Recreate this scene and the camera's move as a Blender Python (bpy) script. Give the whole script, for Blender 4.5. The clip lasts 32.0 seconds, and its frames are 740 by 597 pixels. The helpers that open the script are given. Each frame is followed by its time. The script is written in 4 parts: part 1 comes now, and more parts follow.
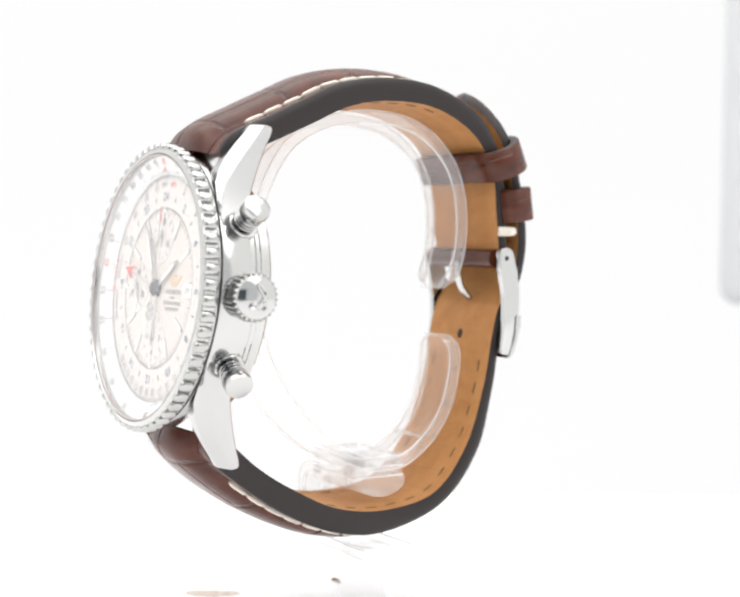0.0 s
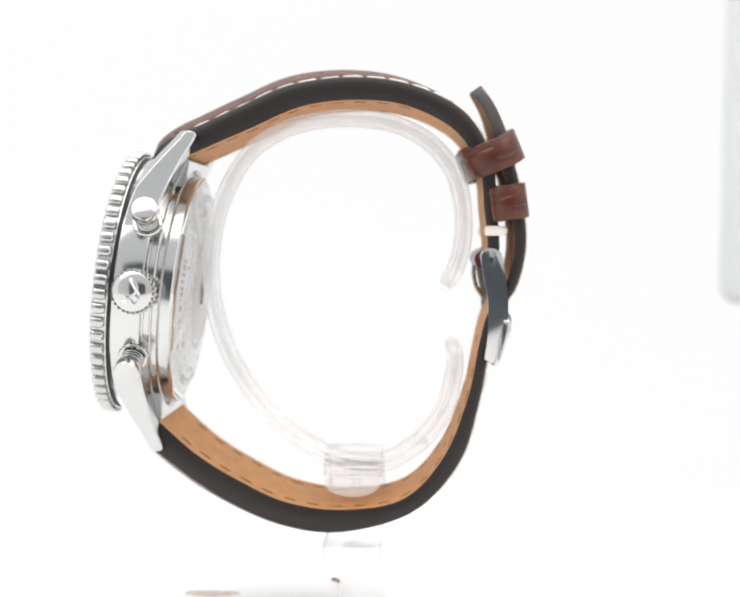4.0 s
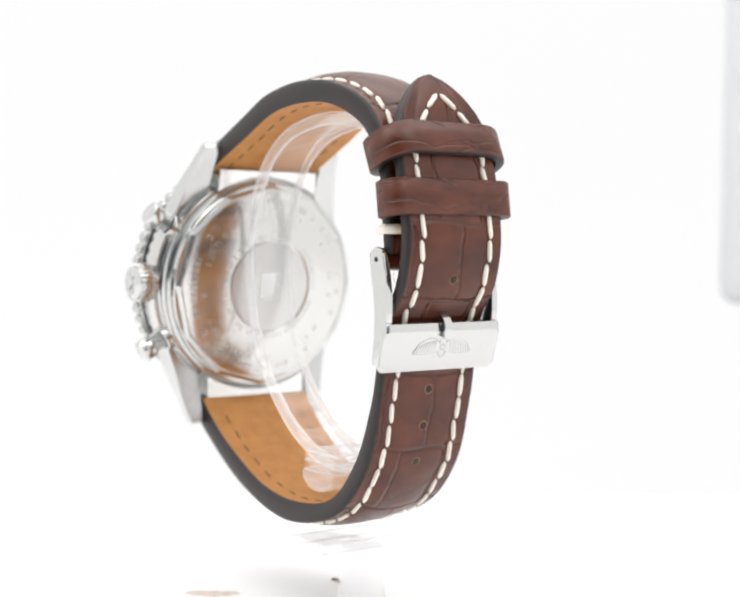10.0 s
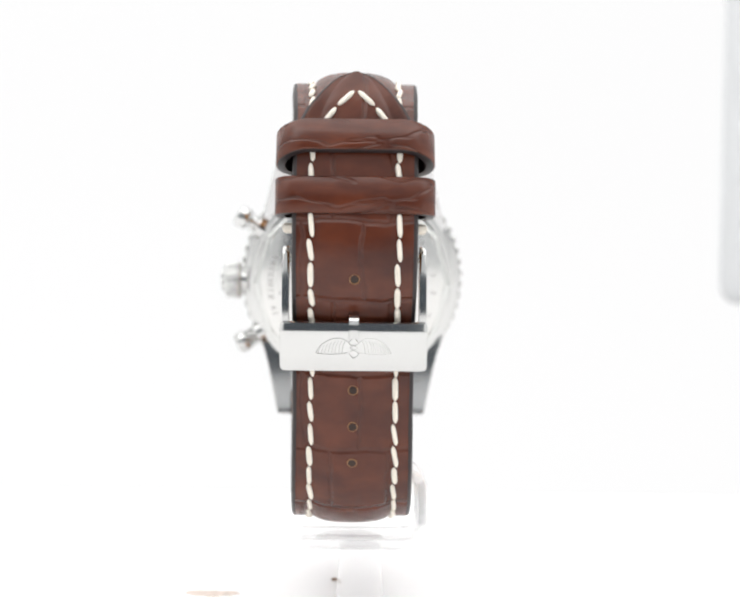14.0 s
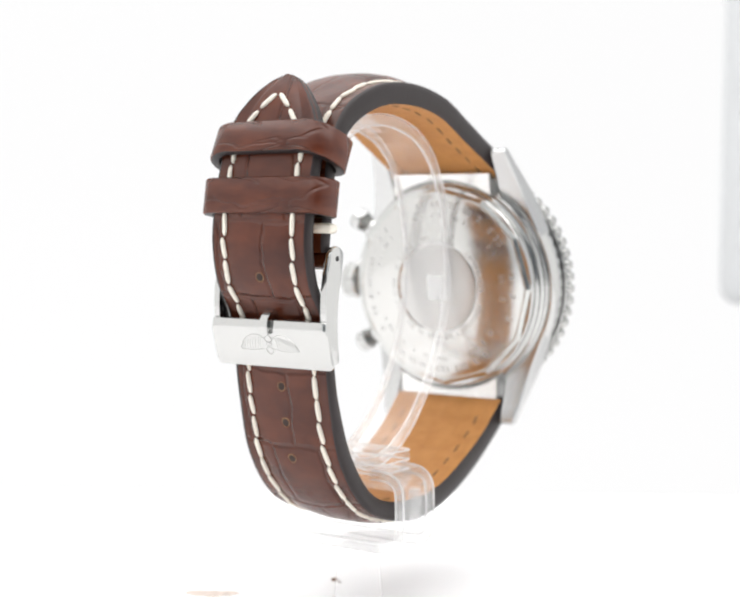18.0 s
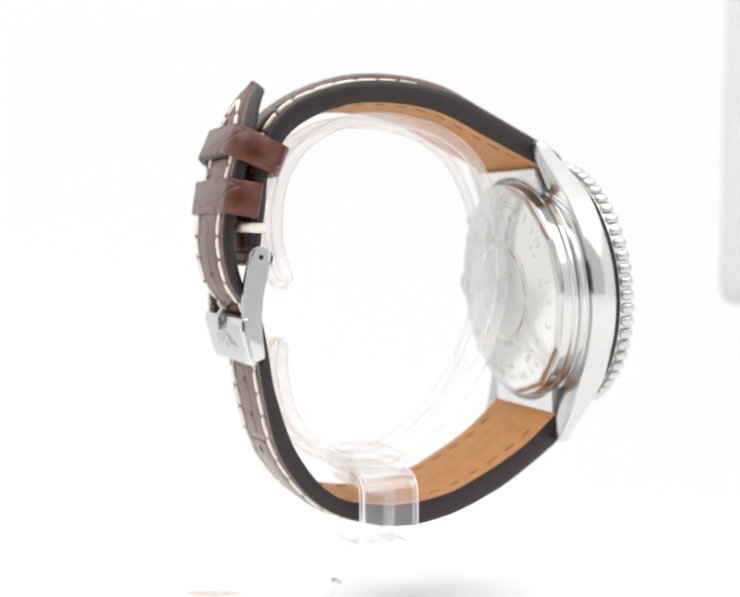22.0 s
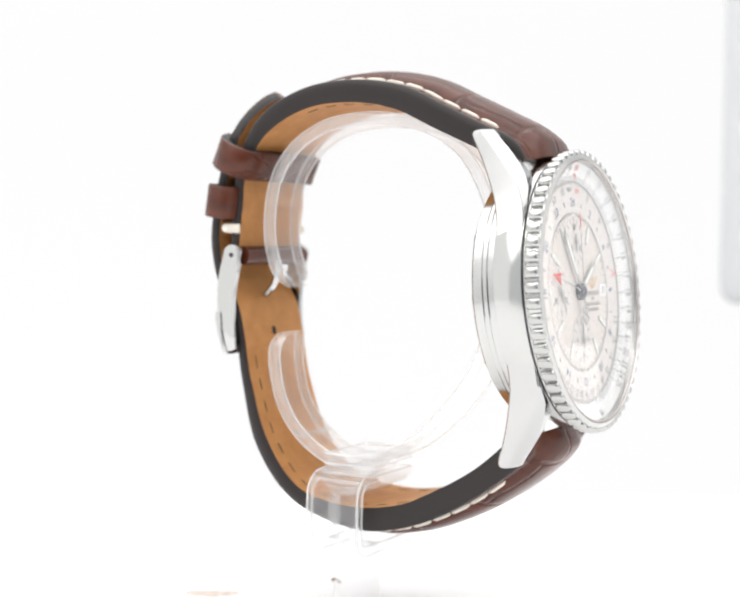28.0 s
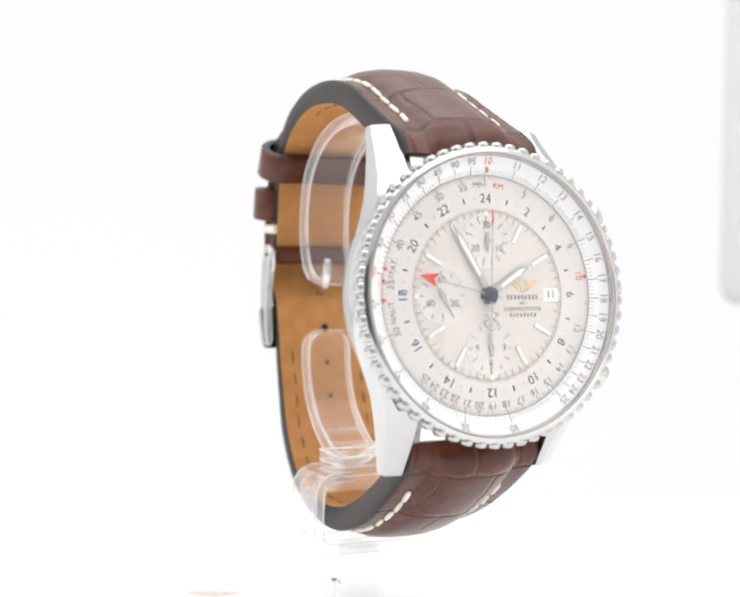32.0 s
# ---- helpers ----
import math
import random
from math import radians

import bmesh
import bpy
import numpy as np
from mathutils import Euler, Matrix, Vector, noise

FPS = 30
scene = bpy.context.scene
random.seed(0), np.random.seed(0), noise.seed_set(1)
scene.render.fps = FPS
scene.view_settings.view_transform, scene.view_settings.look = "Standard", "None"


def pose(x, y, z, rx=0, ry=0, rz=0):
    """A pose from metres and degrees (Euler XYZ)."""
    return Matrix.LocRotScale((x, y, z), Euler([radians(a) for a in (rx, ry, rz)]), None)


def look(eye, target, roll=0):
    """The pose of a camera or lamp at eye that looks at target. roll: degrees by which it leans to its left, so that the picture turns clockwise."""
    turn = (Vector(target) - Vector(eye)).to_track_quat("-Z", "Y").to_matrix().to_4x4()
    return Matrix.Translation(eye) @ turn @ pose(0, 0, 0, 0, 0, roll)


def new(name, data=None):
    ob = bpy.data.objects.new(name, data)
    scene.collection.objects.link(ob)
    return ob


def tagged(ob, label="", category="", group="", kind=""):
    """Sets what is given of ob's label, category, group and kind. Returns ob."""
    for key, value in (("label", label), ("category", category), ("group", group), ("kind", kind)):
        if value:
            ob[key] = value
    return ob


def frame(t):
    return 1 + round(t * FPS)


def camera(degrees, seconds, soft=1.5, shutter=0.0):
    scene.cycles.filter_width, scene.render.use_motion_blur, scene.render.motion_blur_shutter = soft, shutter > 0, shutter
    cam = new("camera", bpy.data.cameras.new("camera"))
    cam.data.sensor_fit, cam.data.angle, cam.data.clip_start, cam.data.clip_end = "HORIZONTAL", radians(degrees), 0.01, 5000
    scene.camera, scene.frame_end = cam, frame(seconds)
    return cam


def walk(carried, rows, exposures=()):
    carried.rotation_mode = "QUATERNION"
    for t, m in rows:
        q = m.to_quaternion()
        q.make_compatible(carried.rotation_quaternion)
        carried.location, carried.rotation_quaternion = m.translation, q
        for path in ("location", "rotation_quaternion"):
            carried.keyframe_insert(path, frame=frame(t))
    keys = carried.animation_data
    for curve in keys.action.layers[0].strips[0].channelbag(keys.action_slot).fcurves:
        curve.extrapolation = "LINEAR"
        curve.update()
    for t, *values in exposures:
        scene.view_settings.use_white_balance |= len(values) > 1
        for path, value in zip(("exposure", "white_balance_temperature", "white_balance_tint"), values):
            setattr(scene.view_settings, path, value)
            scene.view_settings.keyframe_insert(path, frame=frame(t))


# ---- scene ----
GROUND = 0.066          # camera height above the table, and level zero of the watch's own sheet of sizes


# ---- camera ----
cam = camera(31.34, 32.0, soft=2.3)
EYE = Vector((0.0, -0.2352, GROUND))
AIM = EYE + Vector((0.00540, 0.99891, -0.04644))
cam.data.dof.use_dof = True
cam.data.dof.focus_distance = 0.212
cam.data.dof.aperture_fstop = 20.0
walk(cam, [(0.0, look(EYE, AIM, 0.66)), (32.0, look(EYE, AIM, 0.66))])


# ---- light: an assumed white light tent, with unseen lamps added ----
world = bpy.data.worlds.new("world")
scene.world = world
world.use_nodes = True
world.node_tree.nodes["Background"].inputs[0].default_value = (0.95, 0.97, 1.0, 1)
world.node_tree.nodes["Background"].inputs[1].default_value = 0.25


# two unseen fill lamps, added to brighten the dial and strap
for sx in (-1, 1):
    lamp = bpy.data.lights.new("added_fill_lamp", "AREA")
    lamp.shape, lamp.size, lamp.energy, lamp.color = "DISK", 0.55, 1.05, (1.0, 0.985, 0.965)
    ob = new("added_fill_lamp", lamp)
    ob.matrix_world = look((0.26 * sx, -0.30, 0.50), (0, 0, 0.06))


# ---- materials ----
def material(name):
    m = bpy.data.materials.new(name)
    m.use_nodes = True
    nt = m.node_tree
    return m, nt, nt.nodes["Principled BSDF"]


def node(nt, kind, **values):
    n = nt.nodes.new(kind)
    for k, v in values.items():
        if k in n.inputs:
            n.inputs[k].default_value = v
    return n


def plain(name, color, rough=0.5, metal=0.0, vary=0.08, scale=900.0, bump=0.05, spec=0.5):
    """A surface with fine grain and a broader unevenness of tone."""
    m, nt, b = material(name)
    b.inputs["Roughness"].default_value = rough
    b.inputs["Metallic"].default_value = metal
    b.inputs["Specular IOR Level"].default_value = spec
    co = nt.nodes.new("ShaderNodeTexCoord")
    fine = node(nt, "ShaderNodeTexNoise", Scale=scale, Detail=4.0)
    broad = node(nt, "ShaderNodeTexNoise", Scale=scale / 9, Detail=3.0)
    nt.links.new(co.outputs["Object"], fine.inputs["Vector"])
    nt.links.new(co.outputs["Object"], broad.inputs["Vector"])
    mix = nt.nodes.new("ShaderNodeMix")
    mix.data_type = "RGBA"
    mix.inputs["A"].default_value = (*[c * (1 - vary) for c in color], 1)
    mix.inputs["B"].default_value = (*[min(1, c * (1 + vary)) for c in color], 1)
    nt.links.new(broad.outputs["Fac"], mix.inputs["Factor"])
    nt.links.new(mix.outputs["Result"], b.inputs["Base Color"])
    bp = node(nt, "ShaderNodeBump", Strength=bump, Distance=0.00005)
    nt.links.new(fine.outputs["Fac"], bp.inputs["Height"])
    nt.links.new(bp.outputs["Normal"], b.inputs["Normal"])
    return m


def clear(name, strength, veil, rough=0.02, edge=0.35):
    """Clear plastic or crystal: most light passes, the faces gloss; veil mixes in white as painted haze."""
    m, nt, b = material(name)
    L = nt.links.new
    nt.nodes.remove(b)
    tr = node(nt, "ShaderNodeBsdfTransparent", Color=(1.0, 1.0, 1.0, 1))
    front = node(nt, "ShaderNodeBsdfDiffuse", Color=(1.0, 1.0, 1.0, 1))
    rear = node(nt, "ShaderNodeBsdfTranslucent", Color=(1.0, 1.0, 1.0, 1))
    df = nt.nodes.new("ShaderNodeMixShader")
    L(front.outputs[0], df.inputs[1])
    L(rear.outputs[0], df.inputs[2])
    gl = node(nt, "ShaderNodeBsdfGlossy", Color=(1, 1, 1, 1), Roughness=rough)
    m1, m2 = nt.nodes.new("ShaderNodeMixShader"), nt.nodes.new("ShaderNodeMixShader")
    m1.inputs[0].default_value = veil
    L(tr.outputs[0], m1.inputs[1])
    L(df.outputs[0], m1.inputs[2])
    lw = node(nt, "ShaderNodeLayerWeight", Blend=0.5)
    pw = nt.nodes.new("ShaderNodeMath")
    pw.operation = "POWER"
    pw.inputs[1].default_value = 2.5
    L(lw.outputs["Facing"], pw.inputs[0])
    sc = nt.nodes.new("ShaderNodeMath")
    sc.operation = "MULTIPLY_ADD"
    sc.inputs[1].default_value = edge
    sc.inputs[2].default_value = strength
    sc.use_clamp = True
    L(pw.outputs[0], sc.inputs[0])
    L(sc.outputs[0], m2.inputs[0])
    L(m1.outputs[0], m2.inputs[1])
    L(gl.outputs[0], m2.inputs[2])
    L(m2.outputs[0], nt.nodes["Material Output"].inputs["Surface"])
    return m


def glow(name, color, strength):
    """White surface that emits by itself, added as soft light round the watch."""
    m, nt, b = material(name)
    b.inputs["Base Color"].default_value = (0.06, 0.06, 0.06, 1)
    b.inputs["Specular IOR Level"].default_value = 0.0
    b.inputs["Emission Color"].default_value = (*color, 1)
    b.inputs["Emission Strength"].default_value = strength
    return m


def leather(name, dark, light, crease, rough=0.38, cell=(7.0, 6.0), depth=0.00025, grain=(0.28, 0.30), wavy=False):
    """Grained hide: broad scales with creases between them, wrinkles and pores. UV is in millimetres along the strap."""
    m, nt, b = material(name)
    L = nt.links.new
    uv = nt.nodes.new("ShaderNodeUVMap")
    wob = node(nt, "ShaderNodeTexNoise", Scale=0.16, Detail=3.0)
    L(uv.outputs["UV"], wob.inputs["Vector"])
    add = nt.nodes.new("ShaderNodeVectorMath")
    add.operation = "MULTIPLY_ADD"
    add.inputs[1].default_value = (2.4, 2.4, 0)
    L(wob.outputs["Color"], add.inputs[0])
    L(uv.outputs["UV"], add.inputs[2])
    mp = nt.nodes.new("ShaderNodeMapping")
    mp.inputs["Scale"].default_value = (1 / cell[0], 1 / cell[1], 1)
    mp.inputs["Location"].default_value = (0.5, 0.5, 0)
    L(add.outputs[0], mp.inputs["Vector"])
    vor = nt.nodes.new("ShaderNodeTexBrick")
    vor.offset = 0.5
    for k, v in (("Scale", 1.0), ("Mortar Size", 0.055), ("Mortar Smooth", 1.0), ("Brick Width", 1.0), ("Row Height", 1.0)):
        vor.inputs[k].default_value = v
    L(mp.outputs[0], vor.inputs["Vector"])
    ramp = nt.nodes.new("ShaderNodeInvert")
    if wavy:
        # long wandering creases where a stretched noise crosses its middle value
        wmap = nt.nodes.new("ShaderNodeMapping")
        wmap.inputs["Scale"].default_value = (0.055, 0.20, 1)
        L(uv.outputs["UV"], wmap.inputs["Vector"])
        wn = node(nt, "ShaderNodeTexNoise", Scale=1.0, Detail=2.0, Roughness=0.55, Distortion=0.6)
        L(wmap.outputs[0], wn.inputs["Vector"])
        off = nt.nodes.new("ShaderNodeMath")
        off.operation = "SUBTRACT"
        off.inputs[1].default_value = 0.5
        L(wn.outputs["Fac"], off.inputs[0])
        ab = nt.nodes.new("ShaderNodeMath")
        ab.operation = "ABSOLUTE"
        L(off.outputs[0], ab.inputs[0])
        line = nt.nodes.new("ShaderNodeMapRange")
        line.interpolation_type = "SMOOTHSTEP"
        line.inputs["From Max"].default_value = 0.032
        line.inputs["To Min"].default_value = 1.0
        line.inputs["To Max"].default_value = 0.0
        L(ab.outputs[0], line.inputs["Value"])
        L(line.outputs["Result"], ramp.inputs["Color"])
    else:
        L(vor.outputs["Fac"], ramp.inputs["Color"])
    wr_map = nt.nodes.new("ShaderNodeMapping")
    wr_map.inputs["Scale"].default_value = (*grain, 1)
    L(add.outputs[0], wr_map.inputs["Vector"])
    wr = node(nt, "ShaderNodeTexNoise", Scale=1.1, Detail=3.0, Roughness=0.5)
    L(wr_map.outputs[0], wr.inputs["Vector"])
    pores = node(nt, "ShaderNodeTexNoise", Scale=6.0, Detail=3.0)
    L(uv.outputs["UV"], pores.inputs["Vector"])
    tone = nt.nodes.new("ShaderNodeMix")
    tone.data_type = "RGBA"
    tone.inputs["A"].default_value = (*dark, 1)
    tone.inputs["B"].default_value = (*light, 1)
    sharp = nt.nodes.new("ShaderNodeMapRange")
    sharp.inputs["From Min"].default_value = 0.25
    sharp.inputs["From Max"].default_value = 0.75
    L(wr.outputs["Fac"], sharp.inputs["Value"])
    L(sharp.outputs["Result"], tone.inputs["Factor"])
    cr = nt.nodes.new("ShaderNodeMix")
    cr.data_type = "RGBA"
    cr.inputs["A"].default_value = (*crease, 1)
    L(tone.outputs["Result"], cr.inputs["B"])
    fade = nt.nodes.new("ShaderNodeMapRange")
    fade.inputs["To Min"].default_value = 0.84
    L(ramp.outputs["Color"], fade.inputs["Value"])
    L(fade.outputs["Result"], cr.inputs["Factor"])
    L(cr.outputs["Result"], b.inputs["Base Color"])
    h1 = nt.nodes.new("ShaderNodeMath")
    h1.operation = "MULTIPLY_ADD"
    h1.inputs[1].default_value = 0.5
    L(wr.outputs["Fac"], h1.inputs[0])
    L(ramp.outputs["Color"], h1.inputs[2])
    h2 = nt.nodes.new("ShaderNodeMath")
    h2.operation = "MULTIPLY_ADD"
    h2.inputs[1].default_value = 0.05
    L(pores.outputs["Fac"], h2.inputs[0])
    L(h1.outputs[0], h2.inputs[2])
    bp = node(nt, "ShaderNodeBump", Strength=0.55, Distance=depth)
    L(h2.outputs[0], bp.inputs["Height"])
    L(bp.outputs["Normal"], b.inputs["Normal"])
    b.inputs["Roughness"].default_value = rough
    b.inputs["Specular IOR Level"].default_value = 0.37
    return m


STEEL = plain("polished_steel", (0.55, 0.55, 0.54), 0.15, 1.0, 0.02, 700, 0.01)
STEEL_BEAD = plain("satin_bead_steel", (0.50, 0.50, 0.485), 0.20, 1.0, 0.03, 1500, 0.03)
STEEL_BACK = plain("mirror_steel", (0.60, 0.595, 0.58), 0.16, 1.0, 0.02, 700, 0.01)
# link steel is paler than the rest, painting in a white reflection
LINK = plain("paled_link_steel", (0.78, 0.78, 0.77), 0.26, 0.85, 0.03, 1200, 0.03)
STEEL_LUG = plain("satin_lug_steel", (0.53, 0.53, 0.528), 0.18, 1.0, 0.03, 1200, 0.03)
STEEL_SOFT = plain("satin_steel", (0.57, 0.575, 0.56), 0.24, 1.0, 0.04, 1500, 0.05)
STEEL_ETCHED = plain("etched_steel", (0.56, 0.555, 0.545), 0.30, 1.0, 0.05, 1500, 0.05)
FROSTED = plain("frosted_steel", (0.56, 0.555, 0.545), 0.36, 1.0, 0.05, 1500, 0.05)
STEEL_ENGRAVED = plain("engraved_steel", (0.50, 0.50, 0.49), 0.42, 1.0, 0.05, 1500, 0.05)
HOLE_DARK = plain("dark_recess", (0.012, 0.011, 0.011), 0.6)
HIDE = leather("brown_alligator", (0.047, 0.0112, 0.0058), (0.113, 0.0285, 0.0125), (0.018, 0.0055, 0.004), 0.27, (9.4, 13.0), 0.00042, (0.11, 0.17))
HIDE_LOOP = leather("brown_loop_leather", (0.046, 0.0112, 0.0060), (0.118, 0.0300, 0.0130), (0.034, 0.0092, 0.0055), 0.26, (21.0, 4.4), 0.0003, (0.10, 0.30), True)
LINING = leather("tan_calf", (0.42, 0.185, 0.052), (0.52, 0.245, 0.075), (0.33, 0.145, 0.045), 0.6, (9.0, 5.0), 0.00006)
EDGE = plain("edge_paint", (0.0175, 0.0118, 0.0118), 0.44, 0, 0.35, 500, 0.6, 0.4)
THREAD = plain("cream_thread", (0.78, 0.73, 0.64), 0.8, 0, 0.08, 3000, 0.5)
CRUMB_BROWN = plain("brown_crumb", (0.16, 0.08, 0.035), 0.8, 0, 0.2, 2500, 0.3)
# near-black brown that paints the shade inside the punched holes
HOLE_SHADE = plain("brown_hole_shade", (0.022, 0.010, 0.006), 0.7, 0, 0.2, 2500, 0.3)
THREAD_DARK = plain("umber_thread", (0.17, 0.105, 0.05), 0.8, 0, 0.15, 3000, 0.4)
BRASS = plain("burnished_eyelet", (0.24, 0.115, 0.042), 0.35, 0.3, 0.1, 2000, 0.1)
DIAL = plain("cream_dial", (0.735, 0.668, 0.62), 0.45, 0, 0.02, 2500, 0.03)
DIAL_RING = plain("pale_ring", (0.75, 0.703, 0.668), 0.45, 0, 0.02, 2500, 0.03)
RING_WHITE = plain("white_scale", (0.93, 0.925, 0.915), 0.45, 0, 0.02, 2500, 0.03)
INK = plain("dark_ink", (0.07, 0.07, 0.075), 0.6)
INK_GREY = plain("grey_ink", (0.25, 0.24, 0.235), 0.6)
INK_FINE = plain("fine_grey_ink", (0.33, 0.315, 0.31), 0.6)
INK_BLUE = plain("navy_ink", (0.06, 0.10, 0.20), 0.6)
BATON = plain("silvered_baton", (0.62, 0.61, 0.59), 0.3, 0.5)
INK_PINK = plain("faded_red_ink", (0.66, 0.38, 0.33), 0.6)
INK_RED = plain("red_ink", (0.75, 0.07, 0.045), 0.55)
LUME = plain("white_lume", (0.86, 0.87, 0.83), 0.6, 0, 0.02)
GOLD = plain("gilt", (0.78, 0.60, 0.40), 0.4, 0.25, 0.06)
GASKET = plain("taupe_gasket", (0.46, 0.41, 0.39), 0.5, 0, 0.05)
HUB = plain("blued_steel", (0.035, 0.04, 0.075), 0.18, 0.8, 0.1)
# the white veil paints a haze of reflection over the dial
CRYSTAL = clear("sapphire_crystal", 0.03, 0.022, edge=0.42)
# rim, line and post: white veil stands in for light caught in acrylic
ACRYLIC_RIM = clear("whitened_acrylic_rim", 0.05, 0.16)
ACRYLIC_GLINT = clear("painted_acrylic_glint", 0.12, 0.5)
ACRYLIC = clear("clear_acrylic", 0.015, 0.035)
ACRYLIC_THICK = clear("thick_acrylic", 0.05, 0.045, edge=0.45)
ACRYLIC_POST = clear("veiled_acrylic_post", 0.05, 0.24)
BOARD = plain("white_board", (0.925, 0.92, 0.925), 0.6, 0, 0.01, 60, 0.02, 0.12)
PANEL_GREY = plain("pale_grey_plastic", (0.60, 0.61, 0.62), 0.5, 0, 0.03, 60, 0.02)
SCRAP = plain("beige_paper", (0.66, 0.57, 0.51), 0.9, 0, 0.45, 9000, 0.3)
NIGHT = plain("dark_surround", (0.060, 0.072, 0.086), 0.85, 0, 0.2, 40, 0.1)
# added glow for the backdrop and for the unseen walls and roof
WALL_GLOW = glow("added_wall_glow", (1.0, 0.995, 0.99), 1.2)
ROOF_GLOW = glow("added_roof_glow", (1.0, 0.997, 0.99), 2.45)
FRONT_GLOW = glow("added_front_glow", (0.96, 0.985, 1.0), 0.80)
BACKDROP_GLOW = glow("added_backdrop_glow", (1.0, 0.998, 1.0), 0.908)


# ---- mesh helpers; all sizes of the watch are in millimetres ----
MM = 0.001


def finish(bm, sharp=32):
    bmesh.ops.recalc_face_normals(bm, faces=bm.faces)
    for f in bm.faces:
        f.smooth = True
    for e in bm.edges:
        e.smooth = len(e.link_faces) == 2 and e.calc_face_angle(0) < radians(sharp)


def mesh_of(name, bm, mat, sharp=32, scale=MM):
    finish(bm, sharp)
    bm.transform(Matrix.Diagonal((scale, scale, scale, 1)))
    me = bpy.data.meshes.new(name)
    bm.to_mesh(me)
    bm.free()
    me.materials.append(mat)
    return me


def part(name, bm, mat, parent, label="", sharp=32, scale=MM):
    me = mesh_of(name, bm, mat, sharp, scale)
    ob = new(name, me)
    ob.parent = parent
    return tagged(ob, label)


def piece(name, me, parent, m):
    """One more object on a shared mesh; m is in millimetres."""
    ob = new(name, me)
    ob.parent = parent
    m = m.copy()
    m.translation *= MM
    ob.matrix_basis = m
    return ob


def lathe(profile, n=128, start=0.0, sweep=360.0, closed=True):
    """Turns (radius, depth) pairs about the y axis; angles run clockwise from twelve as seen from the front."""
    bm = bmesh.new()
    full = sweep >= 360
    rings = []
    for i in range(n if full else n + 1):
        a = radians(start + sweep * i / n)
        rings.append([bm.verts.new((r * math.sin(a), y, r * math.cos(a))) for r, y in profile])
    m = len(profile)
    for i in range(n):
        p, q = rings[i], rings[(i + 1) % len(rings)]
        for j in range(m if closed else m - 1):
            k = (j + 1) % m
            if (p[j].co - q[j].co).length < 1e-6 and (p[k].co - q[k].co).length < 1e-6:
                continue
            bm.faces.new((p[j], p[k], q[k], q[j]))
    if not full and closed:
        bm.faces.new(rings[0])
        bm.faces.new(rings[-1][::-1])
    bmesh.ops.remove_doubles(bm, verts=bm.verts, dist=1e-5)
    return bm


def loft(sections, closed=True, caps=True):
    """Skins a list of point loops."""
    bm = bmesh.new()
    rows = [[bm.verts.new(p) for p in s] for s in sections]
    m = len(rows[0])
    for p, q in zip(rows, rows[1:]):
        for j in range(m if closed else m - 1):
            k = (j + 1) % m
            bm.faces.new((p[j], p[k], q[k], q[j]))
    if caps and closed:
        bm.faces.new(rows[0])
        bm.faces.new(rows[-1][::-1])
    return bm


def box(cx, cy, cz, sx, sy, sz, bevel=0.0, segments=2):
    bm = bmesh.new()
    bmesh.ops.create_cube(bm, size=1)
    bm.transform(Matrix.Translation((cx, cy, cz)) @ Matrix.Diagonal((sx, sy, sz, 1)))
    if bevel:
        bmesh.ops.bevel(bm, geom=bm.edges[:], offset=bevel, segments=segments, profile=0.5, affect="EDGES")
    return bm


def join(*bms):
    out = bmesh.new()
    for b in bms:
        me = bpy.data.meshes.new("part")
        b.to_mesh(me)
        b.free()
        out.from_mesh(me)
        bpy.data.meshes.remove(me)
    return out


def spline(points, n):
    """n + 1 points evenly spread along a smooth curve through the given ones."""
    pts = [Vector(p) for p in points]
    ext = [2 * pts[0] - pts[1]] + pts + [2 * pts[-1] - pts[-2]]
    dense = []
    for i in range(len(pts) - 1):
        a, b, c, d = ext[i:i + 4]
        for j in range(24):
            t = j / 24
            dense.append(0.5 * (2 * b + (c - a) * t + (2 * a - 5 * b + 4 * c - d) * t * t + (3 * b - a - 3 * c + d) * t ** 3))
    dense.append(pts[-1])
    acc = [0.0]
    for p, q in zip(dense, dense[1:]):
        acc.append(acc[-1] + (q - p).length)
    out, k = [], 0
    for i in range(n + 1):
        s = acc[-1] * i / n
        while k < len(acc) - 2 and acc[k + 1] < s:
            k += 1
        f = (s - acc[k]) / max(1e-9, acc[k + 1] - acc[k])
        out.append(dense[k].lerp(dense[k + 1], min(1, f)))
    return out


def tube(points, radius, sides=8, n=16):
    pts = spline(points, n)
    secs = []
    for i, p in enumerate(pts):
        d = (pts[min(i + 1, n)] - pts[max(i - 1, 0)]).normalized()
        u = d.orthogonal().normalized() if i == 0 else (u - d * u.dot(d)).normalized()
        v = d.cross(u)
        secs.append([p + radius * (u * math.cos(2 * math.pi * k / sides) + v * math.sin(2 * math.pi * k / sides)) for k in range(sides)])
    return loft(secs)


def prism(outline, y0, y1):
    """Extrudes an (x, z) outline from depth y0 to y1."""
    return loft([[(x, y0, z) for x, z in outline], [(x, y1, z) for x, z in outline]])


def circle(r, n, cx=0.0, cz=0.0):
    return [(cx + r * math.sin(2 * math.pi * i / n), cz + r * math.cos(2 * math.pi * i / n)) for i in range(n)]


